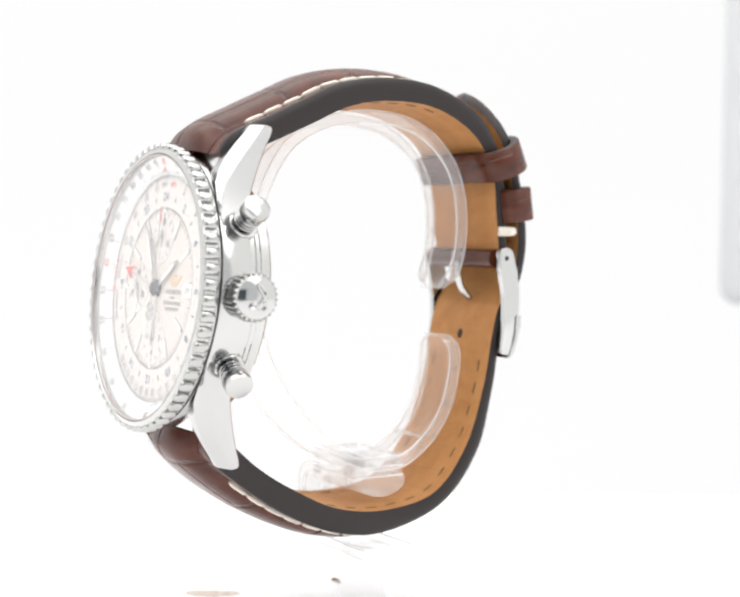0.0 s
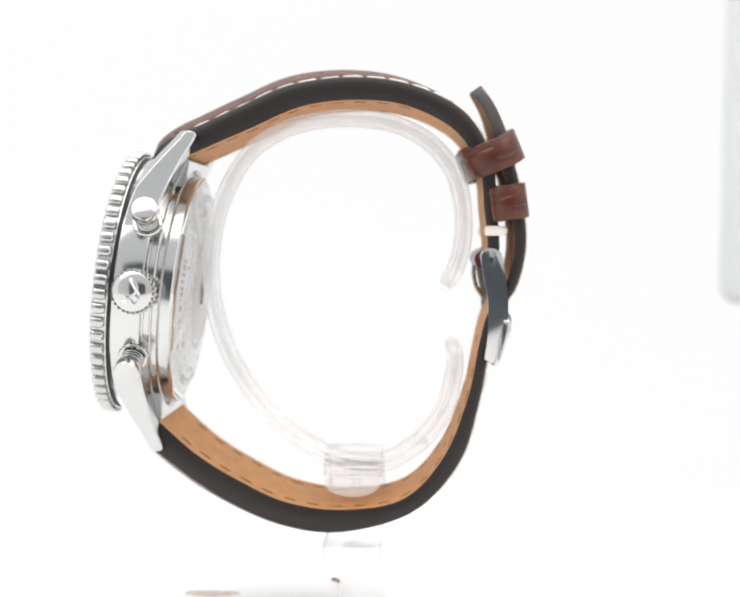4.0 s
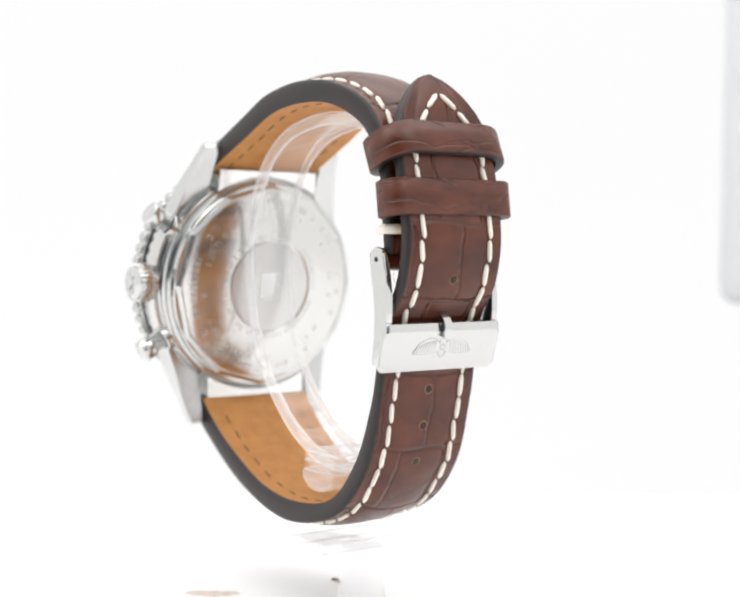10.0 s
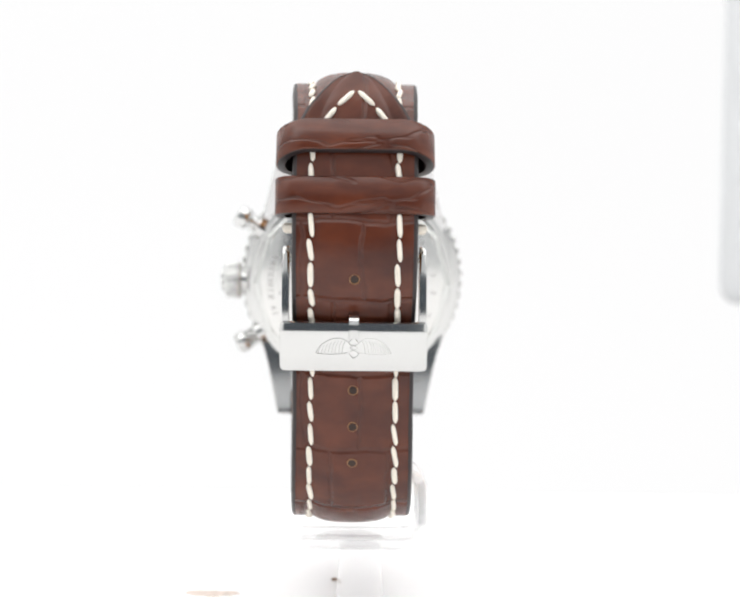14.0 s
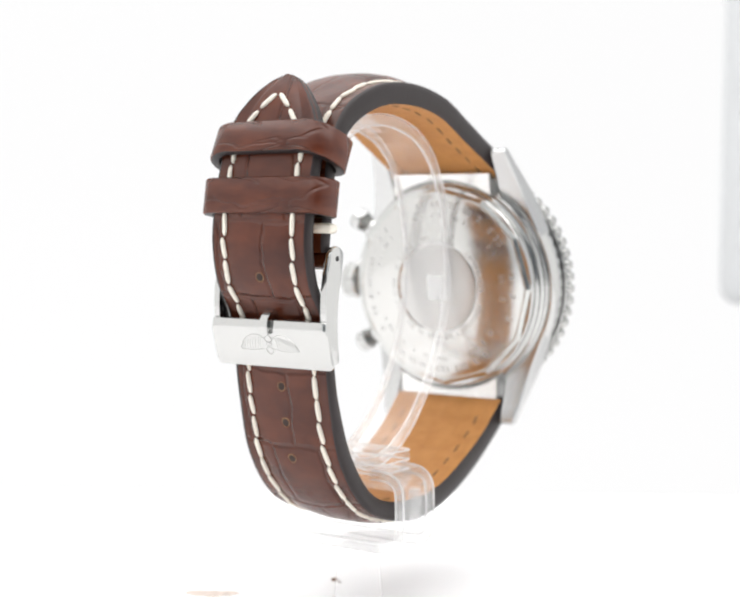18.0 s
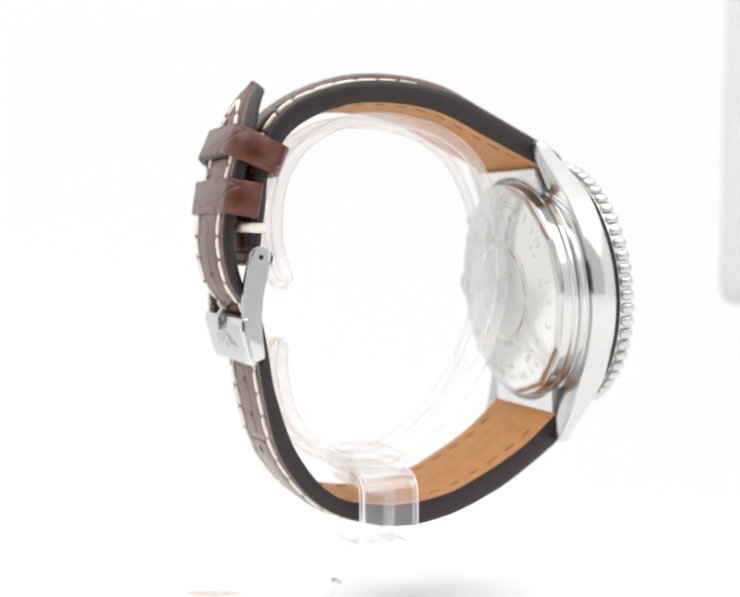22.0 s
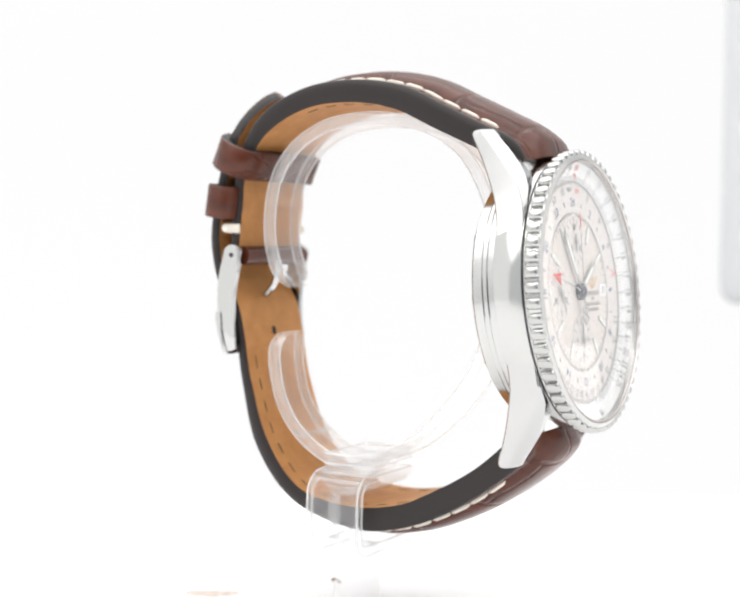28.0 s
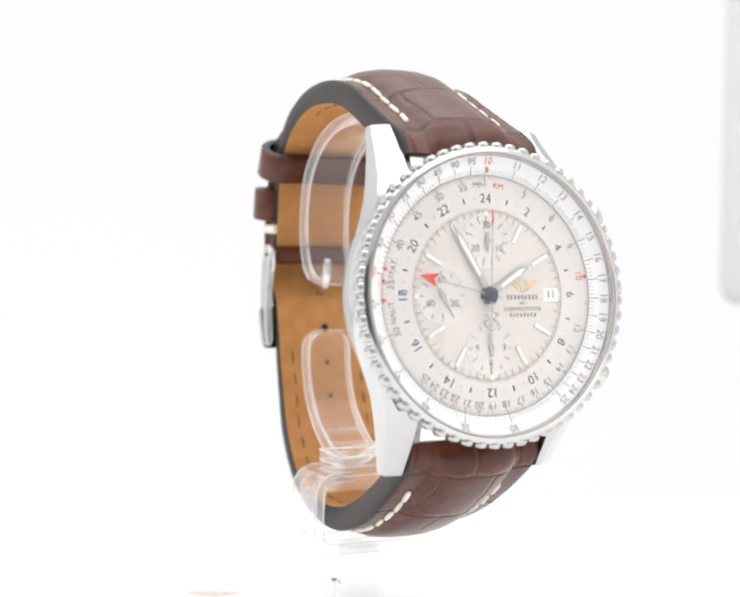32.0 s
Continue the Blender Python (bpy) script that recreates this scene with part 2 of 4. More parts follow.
def lerp(table, s):
    """Linear look-up in (position, value) pairs."""
    for (a, u), (b, v) in zip(table, table[1:]):
        if s <= b:
            return u + (v - u) * max(0, (s - a) / (b - a))
    return table[-1][1]


def glyphs(text, size, mat, depth=0.02):
    """A flat word, centred, facing +z, in millimetres."""
    cu = bpy.data.curves.new("text", "FONT")
    cu.body, cu.size, cu.align_x, cu.align_y, cu.extrude = text, size * MM, "CENTER", "CENTER", depth * MM
    cu.resolution_u = 3
    ob = bpy.data.objects.new("text", cu)
    me = bpy.data.meshes.new_from_object(ob)
    bpy.data.objects.remove(ob)
    me.materials.clear()
    me.materials.append(mat)
    return me


# ---- the studio ----
def studio():
    g = part("ground", box(0, 0.55, -0.31, 6, 6, 0.02), NIGHT, None, scale=1)
    tagged(g, "dark studio floor under the table", "ground", kind="structure")
    bm = box(0, -0.1325, -0.006, 0.926, 0.475, 0.012, 0.0025, 3)
    tagged(part("table", bm, BOARD, None, scale=1), "glossy white display board that carries the watch stand", "table", kind="structure")
    t = part("table_base", box(0, -0.13, -0.1655, 0.9, 0.46, 0.269), BOARD, None, scale=1)
    tagged(t, "plain white base under the display board", "table base", kind="structure")
    # the sweep behind the board rises into the back, which glows by itself
    pts = [(0.106, -0.030), (0.20, -0.028), (0.30, -0.02), (0.38, 0.0), (0.43, 0.05), (0.452, 0.12), (0.458, 0.30), (0.458, 0.62)]
    prof = spline([(0, y, z) for y, z in pts], 40)
    bm = loft([[(-0.46, p.y, p.z), (0.46, p.y, p.z), (0.46, p.y + 0.003, p.z - 0.003), (-0.46, p.y + 0.003, p.z - 0.003)] for p in prof])
    tagged(part("backdrop", bm, BACKDROP_GLOW, None, scale=1), "white backdrop sweep with an added glow", "backdrop", kind="structure")
    # unseen emitting walls and roof, added to light the watch from all sides
    for name, b, mat in (("wall_left", box(-0.47, 0.05, 0.16, 0.01, 0.84, 0.92), WALL_GLOW), ("wall_right", box(0.47, 0.05, 0.16, 0.01, 0.84, 0.92), WALL_GLOW),
                         ("wall_front_top", box(0, -0.38, 0.41, 0.93, 0.01, 0.43), FRONT_GLOW), ("wall_front_left", box(-0.3125, -0.38, 0.0775, 0.305, 0.01, 0.235), FRONT_GLOW),
                         ("wall_front_right", box(0.3, -0.38, 0.0775, 0.33, 0.01, 0.235), FRONT_GLOW)):
        tagged(part(name, b, mat, None, scale=1), "unseen glowing white wall added for soft light", "wall", kind="structure")
    tagged(part("ceiling", box(0, 0.05, 0.63, 0.95, 0.87, 0.01), ROOF_GLOW, None, scale=1), "unseen glowing white roof added for soft light", "ceiling", kind="structure")
    # unseen dark panel, added so the steel has something dark to reflect
    tagged(part("wall_behind", box(0, -0.42, -0.03, 1.1, 0.01, 0.54), NIGHT, None, scale=1), "unseen dark panel standing in for the room behind the opening", "wall", kind="structure")
    lp = part("light_panel", box(0.2093, 0.165, 0.2365, 0.2, 0.02, 0.38, 0.006, 3), PANEL_GREY, None, scale=1)
    tagged(lp, "pale grey upright panel with rounded corners", "panel")
    part("foot", box(0.25, 0.165, 0.009, 0.02, 0.02, 0.078), PANEL_GREY, lp, scale=1)
    rnd = random.Random(3)
    rim = []
    for i in range(30):
        q, r = 2 * math.pi * i / 30, rnd.uniform(0.72, 1.0)
        rim.append((-0.0272 + 0.0055 * r * math.cos(q), 0.0056 + 0.0022 * r * math.sin(q) + 0.0004 * math.cos(2 * q)))
    sc = part("paper_scrap", loft([[(x, y, z) for x, y in rim] for z in (0.00002, 0.00012)]), SCRAP, None, scale=1)
    tagged(sc, "tiny torn beige paper scrap lying on the white board", "paper scrap")

    b = tube([(-0.0052, 0.0150, 0.0004), (-0.0044, 0.0140, 0.0006), (-0.0036, 0.0128, 0.0003)], 0.0003, 6, 8)
    tagged(part("crumb", b, CRUMB_BROWN, None, scale=1), "tiny brown leather crumb on the white board", "crumb")


studio()


# ---- the watch ----
watch = tagged(new("wristwatch"), "steel chronograph with cream dial and brown alligator strap on clear stand", "watch")
X0 = 1.8
UP = Matrix.Translation((0, 0, GROUND / MM))
CASE = UP @ Matrix.Translation((X0 - 0.1, -40.1, -8.6)) @ Matrix.Rotation(radians(-5.9), 4, "X")
BODY = UP @ Matrix.Translation((X0, 0, 0))


BEADS = 60
BACK_DOME = ((9.1, 11.62), (11.5, 11.46), (14.0, 11.16), (16.5, 10.74), (18.1, 10.4), (18.6, 10.26))


def in_case(bm):
    bm.transform(CASE)
    return bm


def in_body(bm):
    bm.transform(BODY)
    return bm


def on_dial(a, r, y):
    """The place at angle a (clockwise from twelve) and radius r on the dial, with z turned outward to the viewer."""
    return CASE @ Matrix.Rotation(radians(a), 4, "Y") @ Matrix.Translation((0, y, r)) @ Matrix.Rotation(radians(90), 4, "X")


def build_case():
    band = part("case_band", in_case(lathe([(20.6, 0.44), (21.85, 0.44), (22.04, 0.5), (22.08, 0.64), (22.1, 2.6), (22.02, 4.9), (21.85, 5.2), (20.6, 5.25)])), STEEL, watch, "polished steel case band")
    # solid black ring that paints the shade of the gap under the bezel
    part("gap_shade", in_case(lathe([(20.4, -0.01), (22.16, -0.01), (22.16, 0.43), (20.4, 0.43)])), HOLE_DARK, band, "black ring painted as the shade in the gap under the bezel")
    # bezel ring with its raised beads
    bez = part("bezel", in_case(lathe([(21.1, -1.7), (21.3, -2.6), (21.55, -2.86), (21.85, -2.8), (22.3, -2.56), (22.4, -2.45), (22.28, -2.35), (22.28, -0.45), (22.42, -0.34), (22.45, -0.22), (22.42, -0.08), (22.25, -0.02), (21.0, -0.02)])), STEEL, watch, "polished steel bezel with a coin edge")
    secs = []
    for y, s in ((-2.62, 0.45), (-2.53, 0.74), (-2.34, 0.93), (-2.1, 1.0), (-0.94, 1.0), (-0.66, 0.93), (-0.44, 0.74), (-0.35, 0.45)):
        secs.append([(0.93 * s * math.sin(t), y, 22.2 + 0.95 * (0.35 + 0.65 * s) * math.cos(t) ** 0.55) for t in [math.pi * (k / 10 - 0.5) * 0.999 for k in range(11)]])
    bead = mesh_of("bezel_bead", loft(secs), STEEL_BEAD, 50)
    for i in range(BEADS):
        piece("bezel_bead", bead, bez, CASE @ Matrix.Rotation(2 * math.pi * (i + 0.5) / BEADS, 4, "Y"))
    part("crystal_gasket", in_case(lathe([(21.12, -2.5), (21.15, -2.72), (21.34, -2.78), (21.42, -2.5)])), GASKET, bez, "thin taupe ring round the crystal")
    # crystal
    prof = [(0, -2.95), (8, -2.91), (15, -2.82), (20, -2.67), (21.28, -2.58), (21.28, -2.3), (20, -2.4), (15, -2.5), (8, -2.58), (0, -2.62)]
    cr = part("crystal", in_case(lathe(prof, closed=False)), CRYSTAL, watch, "clear domed sapphire crystal", 60)
    cr.visible_shadow = False
    # case back in polished steps, twelve-sided at the rim
    back = part("case_back", in_case(lathe([(18.5, 5.25), (21.1, 5.25), (21.1, 5.5), (20.85, 5.7), (20.85, 6.55), (20.95, 6.7), (20.8, 6.85), (20.3, 6.95), (20.3, 7.7), (20.4, 7.85), (20.2, 8.0), (19.95, 8.1), (19.95, 9.55), (19.75, 9.8), (18.5, 9.85)])), STEEL, watch, "stepped polished steel case back")
    part("back_rim", in_case(lathe([(18.2, 9.7), (19.8, 9.72), (19.7, 9.98), (19.0, 10.36), (18.7, 10.4), (18.2, 10.2)], 12)), STEEL_SOFT, back, "twelve-sided satin rim", 10)
    table = BACK_DOME
    prof = [(18.65, 9.9)] + [(r, y) for r, y in table[::-1]] + [(8.75, table[0][1] - 0.2), (0, table[0][1] - 0.2)]
    part("back_plate", in_case(lathe([(0, 9.2), *prof], closed=False)), STEEL_BACK, back, "mirror-polished back plate")
    m = table[0][1] - 0.2
    part("medallion", in_case(lathe([(8.65, m - 0.05), (8.6, m + 0.16), (8.4, m + 0.2), (4.0, m + 0.28), (0, m + 0.3)], closed=False)), FROSTED, back, "frosted centre of the back")
    # engraving: unreadable rows of bars round the plate
    rng = random.Random(4)
    bms = []
    for r, size, share in ((16.4, 1.3, 0.5), (14.3, 1.0, 0.45), (9.95, 1.0, 0.7)):
        tilt = math.degrees(math.atan2(lerp(table, r - 0.4) - lerp(table, r + 0.4), 0.8))
        a = 0.0
        while a < 358:
            w = rng.uniform(0.35, 0.75) * size
            if rng.random() < share:
                for zz in (-0.36, 0.0, 0.36) if rng.random() < 0.5 else (-0.36, 0.36):
                    b = box(0, 0, zz * size, w, 0.05, 0.22 * size)
                    b.transform(Matrix.Rotation(radians(a), 4, "Y") @ Matrix.Translation((0, lerp(table, r), r)) @ Matrix.Rotation(radians(tilt), 4, "X"))
                    bms.append(b)
                b = box(-0.36 * w, 0, 0, 0.22 * size, 0.05, 0.9 * size)
                b.transform(Matrix.Rotation(radians(a), 4, "Y") @ Matrix.Translation((0, lerp(table, r), r)) @ Matrix.Rotation(radians(tilt), 4, "X"))
                bms.append(b)
            a += math.degrees((w + 0.3 * size) / r)
    part("engraving", in_case(join(*bms)), STEEL_ETCHED, back, "matt engraved bars")["kind"] = "stuff"
    bms = [box(0, m + 0.3, 0, 4.4, 0.16, 5.0, 0.06, 1), box(0, m + 0.4, 0.2, 2.6, 0.16, 3.0, 0.06, 1), box(0, m + 0.5, -0.6, 0.6, 0.14, 3.6, 0.05, 1)]
    part("emblem", in_case(join(*bms)), STEEL, back, "raised plain emblem")
    # lugs: height from the middle, front, back, outer side, width of the bevel
    stations = [(6.0, 0.56, 5.1, 21.0, 0.05), (8.0, 0.55, 5.12, 20.45, 0.08), (10.0, 0.52, 5.2, 19.66, 0.14), (12.0, 0.5, 5.4, 18.85, 0.3), (14.5, 0.52, 5.85, 17.95, 0.8), (16.8, 0.7, 6.5, 17.3, 1.5), (18.8, 1.55, 7.15, 16.8, 2.1), (21.0, 2.8, 7.95, 16.25, 2.4), (23.5, 4.6, 9.0, 15.65, 2.4), (25.2, 5.95, 9.85, 15.3, 2.2), (26.3, 6.75, 10.2, 15.05, 2.0), (26.7, 7.05, 9.95, 14.95, 1.9), (26.9, 7.4, 9.5, 14.6, 1.7)]
    for sx in (1, -1):
        for sz in (1, -1):
            secs = []
            for z, yf, yb, xo, c in stations:
                xi = 11.95
                xb = max(11.95, min(xo - 2.0, math.sqrt(max(0.0, 20.7 ** 2 - z * z))))
                secs.append([(sx * x, y, sz * z) for x, y in ((xi, yf + 0.2), (xi + 0.2, yf), (xo - c - 0.05, yf), (xo - c, yf + 0.03), (xo - 0.05, yf + 0.62 * c), (xo, yf + 0.62 * c + 0.14), (xo, yb - 0.4), (xo - 0.3, yb - 0.1), (xb + 0.3, yb), (xb, yb - 0.25))])
            part("lug", in_case(loft(secs)), STEEL_LUG, watch, "faceted polished steel lug with a broad bevel", 14)
    for sz in (1, -1):
        b = bmesh.new()
        bmesh.ops.create_cone(b, cap_ends=True, segments=16, radius1=0.9, radius2=0.9, depth=24.2)
        b.transform(Matrix.Translation((0, 7.2, sz * 23.2)) @ Matrix.Rotation(radians(90), 4, "Y"))
        part("spring_bar", in_case(b), STEEL_SOFT, watch)
        secs = []
        for i in range(15):
            x = -10.9 + 21.8 * i / 14
            zi = min(21.0, math.sqrt(20.7 ** 2 - x * x) + 0.05)
            secs.append([(x, y, sz * z) for y, z in ((2.2, zi), (7.9, zi), (8.5, zi + 0.3), (8.75, 22.1), (8.5, 22.45), (6.4, 22.2), (3.4, 21.6))])
        part("end_link", in_case(loft(secs)), LINK, watch, "steel block that hugs the case between the lugs, its bright reflection painted pale", 20)

    # shapes below turn about y, which becomes the outward direction
    def radial(bm, a, y):
        bm.transform(Matrix.Translation((0, y, 0)) @ Matrix.Rotation(radians(a), 4, "Y") @ Matrix.Rotation(radians(-90), 4, "X"))
        return in_case(bm)

    def outward(profile, n, a, y, name, mat, parent, label=""):
        return part(name, radial(lathe(profile, n), a, y), mat, parent, label)
    # crown with separate teeth and a domed end
    cy = 4.5
    crown = outward([(0, -21.5), (2.2, -21.5), (2.2, -22.5), (3.2, -22.6), (3.4, -22.85), (3.4, -25.3), (3.2, -25.75), (2.6, -26.15), (1.4, -26.45), (0, -26.55)][::-1], 96, 90, cy, "crown", STEEL, watch, "toothed polished steel winding crown")
    secs = []
    for y, s in ((-22.65, 0.5), (-22.85, 0.9), (-23.2, 1.0), (-25.0, 1.0), (-25.45, 0.85), (-25.8, 0.45)):
        secs.append([(0.36 * s * math.sin(t), y, 3.2 + 0.52 * s * math.cos(t)) for t in [math.pi * (k / 6 - 0.5) for k in range(7)]])
    tooth = mesh_of("tooth", loft(secs), STEEL, 50)
    turned = CASE @ Matrix.Translation((0, cy, 0)) @ Matrix.Rotation(radians(90), 4, "Y") @ Matrix.Rotation(radians(-90), 4, "X")
    for i in range(26):
        piece("tooth", tooth, crown, turned @ Matrix.Rotation(2 * math.pi * i / 26, 4, "Y"))
    swirl = [(-1.3, -0.3), (-0.6, 0.5), (0.2, 1.6), (0.5, 2.0), (-0.4, 1.7), (-0.9, 0.6), (-0.2, -0.7), (0.7, -1.6), (1.4, -1.5), (0.9, -0.9), (0.1, -1.2), (-0.6, -1.9), (-1.2, -1.2), (-0.7, -0.6)]
    tw = tube([(x, 0.32 - 0.09 * (x * x + z * z) * 0.5, z) for x, z in swirl], 0.24, 6, 52)
    tw.transform(CASE @ Matrix.Translation((26.25, cy, 0)) @ Matrix.Rotation(radians(-90), 4, "Z"))
    part("crown_emblem", tw, STEEL, crown, "raised looped emblem")
    for a in (60, 120):
        p = outward([(0, -20.5), (2.5, -20.5), (2.5, -22.1), (2.35, -22.3), (1.9, -22.32), (1.15, -22.3), (1.15, -24.5), (1.9, -24.5), (2.1, -24.65), (2.18, -24.9), (2.18, -26.45), (2.05, -26.8), (1.6, -27.0), (0.8, -27.1), (0, -27.12)][::-1], 48, a, 4.45, "pusher", STEEL, watch, "mushroom chronograph pusher")
        for k in range(3):
            outward([(1.1, -22.58 - 0.66 * k), (1.8, -22.62 - 0.66 * k), (1.9, -22.75 - 0.66 * k), (1.8, -22.88 - 0.66 * k), (1.1, -22.92 - 0.66 * k)], 36, a, 4.45, "pusher_ring", STEEL, p)


def scale_angle(v, base):
    return 360 * math.log10(v / base) % 360


def build_dial():
    dial = part("dial", in_case(lathe([(0, 0), (13.2, 0), (13.2, 0.6), (0, 0.6)], closed=False)), DIAL, watch, "cream dial with silvered counters")
    mid = part("hour_ring", in_case(lathe([(13.2, -0.1), (18.3, -0.1), (18.3, 0.5), (13.2, 0.5)])), DIAL_RING, dial, "pale twenty-four hour ring")
    out = part("scale_ring", in_case(lathe([(18.3, -0.2), (21.15, -1.6), (21.25, -2.25), (21.4, -2.25), (21.4, 0.2), (18.3, 0.2)])), RING_WHITE, watch, "white sloping slide-rule ring")
    part("ring_line", in_case(lathe([(18.2, -0.2), (18.36, -0.24), (18.36, 0.1), (18.2, 0.1)])), INK_FINE, mid)
    part("ring_line", in_case(lathe([(13.15, -0.13), (13.25, -0.13), (13.25, 0.1), (13.15, 0.1)])), BATON, mid)

    def word(text, size, a, r, y, mat, parent, tilt=0.0, flip=0.0, label=""):
        m = on_dial(a, r, y) @ Matrix.Rotation(radians(tilt), 4, "X") @ Matrix.Rotation(radians(flip), 4, "Z")
        ob = piece("numeral", glyphs(text, size, mat), parent, m)
        return ob

    def tick(a, r0, r1, w, y0, y1=None):
        y1 = y0 if y1 is None else y1
        bm = loft([[(-w / 2, y0, r0), (w / 2, y0, r0), (w / 2, y1, r1), (-w / 2, y1, r1)],
                   [(-w / 2, y0 + 0.05, r0), (w / 2, y0 + 0.05, r0), (w / 2, y1 + 0.05, r1), (-w / 2, y1 + 0.05, r1)]])
        bm.transform(Matrix.Rotation(radians(a), 4, "Y"))
        return bm

    # outer logarithmic scale
    slope = 26
    def fy(r):
        return -0.2 - 1.4 * (r - 18.3) / 2.85 - 0.04
    for v in [*range(10, 26), *range(30, 100, 5)]:
        word(str(v), 1.6, scale_angle(v, 10), 20.3, fy(20.3) - 0.04, INK_RED if v in (10, 60) else INK_GREY, out, slope)
    ticks = []
    v = 10.0
    while v < 99.9:
        step = 0.1 if v < 15 else 0.2 if v < 30 else 0.5 if v < 60 else 1.0
        major = abs(v - round(v)) < 1e-6 and (v < 25.5 or round(v) % 5 == 0)
        r1 = 19.65 if major else 19.3 if abs(v * 2 - round(v * 2)) < 1e-6 and v < 30 else 19.05
        ticks.append(tick(scale_angle(v, 10), 18.42, r1, 0.14 if major else 0.07, fy(18.42), fy(r1)))
        v = round(v + step, 3)
    part("outer_ticks", in_case(join(*ticks)), INK_GREY, out, "fine grey graduations")["kind"] = "stuff"
    # inner logarithmic scale
    for v in (70, 80, 90, 100, *range(120, 260, 10), 300, 350, 400, 450, 500, 550):
        t = str(v // 10)
        word(t, 1.6, scale_angle(v, 60), 16.7, -0.15, INK_RED if v == 100 else INK_GREY, mid)
    word("MPH", 1.15, 356.5, 16.8, -0.15, INK_GREY, mid)
    word("KM", 1.25, 8, 16.8, -0.15, INK_RED, mid)
    word("STAT.", 1.25, 284, 16.7, -0.15, INK_GREY, mid)
    word("NAUT.", 1.25, 262, 16.7, -0.15, INK_GREY, mid)
    ticks = []
    v = 60.0
    while v < 599:
        step = 1.0 if v < 150 else 2.0 if v < 300 else 5.0
        major = round(v) % (10 if v < 260 else 50) == 0
        ticks.append(tick(scale_angle(v, 60), 17.4 if major else 17.72, 18.2, 0.15 if major else 0.07, -0.16))
        v += step
    part("inner_ticks", in_case(join(*ticks)), INK_GREY, mid, "fine grey graduations")["kind"] = "stuff"
    marks = [prism([(-0.35, 0), (0.35, 0), (0, -0.9)], -0.2, -0.15) for _ in range(5)]
    for mk, (a, r) in zip(marks, ((0.0, 19.35), (277, 18.3), (283, 18.3), (268, 18.3), (81, 18.1))):
        mk.transform(Matrix.Rotation(radians(a), 4, "Y") @ Matrix.Translation((0, fy(r) if r > 18.4 else -0.05, r)))
    for mk in marks:
        part("red_marker", in_case(mk), INK_RED, mid, "small red pointer mark")
    # twenty-four hour numerals and bars
    for h in range(2, 26, 2):
        word(str(h), 2.0, h * 15, 14.7, -0.16, INK_BLUE, mid)
    bars = [tick(h * 15, 14.3, 15.1, 0.24, -0.16) for h in range(1, 24, 2)]
    part("hour_bars", in_case(join(*bars)), INK, mid)
    dots = [tick(h * 7.5, 14.55, 14.85, 0.12, -0.16) for h in range(1, 48, 2)]
    part("half_hour_dots", in_case(join(*dots)), INK_PINK, mid)
    # minute track and batons of the central dial
    part("minute_track", in_case(join(*[tick(m * 6, 11.9 if m % 5 else 11.5, 13.05, 0.10, -0.04) for m in range(60)],
                                      *[tick(m * 1.2, 12.6, 13.05, 0.05, -0.04) for m in range(300) if m % 5])), INK_GREY, dial, "fine minute track")
    base = join(box(0, -0.14, 10.75, 0.72, 0.28, 3.3, 0.08, 1))
    baton = mesh_of("hour_baton", base, BATON)
    lume = mesh_of("lume", box(0, -0.3, 10.75, 0.56, 0.08, 3.1), LUME)
    for h in (1, 2, 4, 5, 7, 8, 10, 11):
        m = CASE @ Matrix.Rotation(radians(30 * h), 4, "Y")
        b = piece("hour_baton", baton, dial, m)
        piece("hour_lume", lume, dial, m)
    for a in (0, 90, 180, 270):
        b = lathe([(0, -0.3), (0.35, -0.3), (0.4, 0), (0, 0)], 16, closed=False)
        b.transform(Matrix.Rotation(radians(a), 4, "Y") @ Matrix.Translation((0, 0, 12.5)))
        part("lume_dot", in_case(b), LUME, dial)
    # three counters
    def counter(cx, cz, labels, n, hand_a, hand_l):
        place = CASE @ Matrix.Translation((cx, 0, cz))
        b = lathe([(0, -0.02), (4.0, -0.02), (4.15, -0.1), (4.3, -0.1), (4.35, 0.02), (0, 0.02)], 72, closed=False)
        b.transform(place)
        c = part("counter", b, DIAL_RING, dial, "sunken silvered counter with fine rings")
        tk = [tick(360 * i / n, 3.1 if i % 2 else 2.7, 3.85, 0.12, -0.07) for i in range(n)]
        b = join(*tk)
        b.transform(place)
        part("counter_ticks", b, INK_GREY, c)
        for text, a in labels:
            s = radians(a)
            m = place @ Matrix.Translation((2.35 * math.sin(s), -0.09, 2.35 * math.cos(s))) @ Matrix.Rotation(radians(90), 4, "X")
            piece("numeral", glyphs(text, 1.5, INK_GREY), c, m)
        h = join(prism([(-0.28, -1.3), (0.28, -1.3), (0.24, hand_l * 0.55), (0, hand_l), (-0.24, hand_l * 0.55)], -0.42, -0.3), prism(circle(0.5, 20), -0.55, -0.28))
        h.transform(place @ Matrix.Rotation(radians(hand_a), 4, "Y"))
        part("counter_hand", h, STEEL_ENGRAVED, c, "small grey counter hand")
    counter(0, 8.3, (("30", 0), ("10", 120), ("20", 240)), 15, 180, 1.9)
    counter(-8.1, 0, (("60", 0), ("20", 120), ("40", 240)), 12, 152, 3.2)
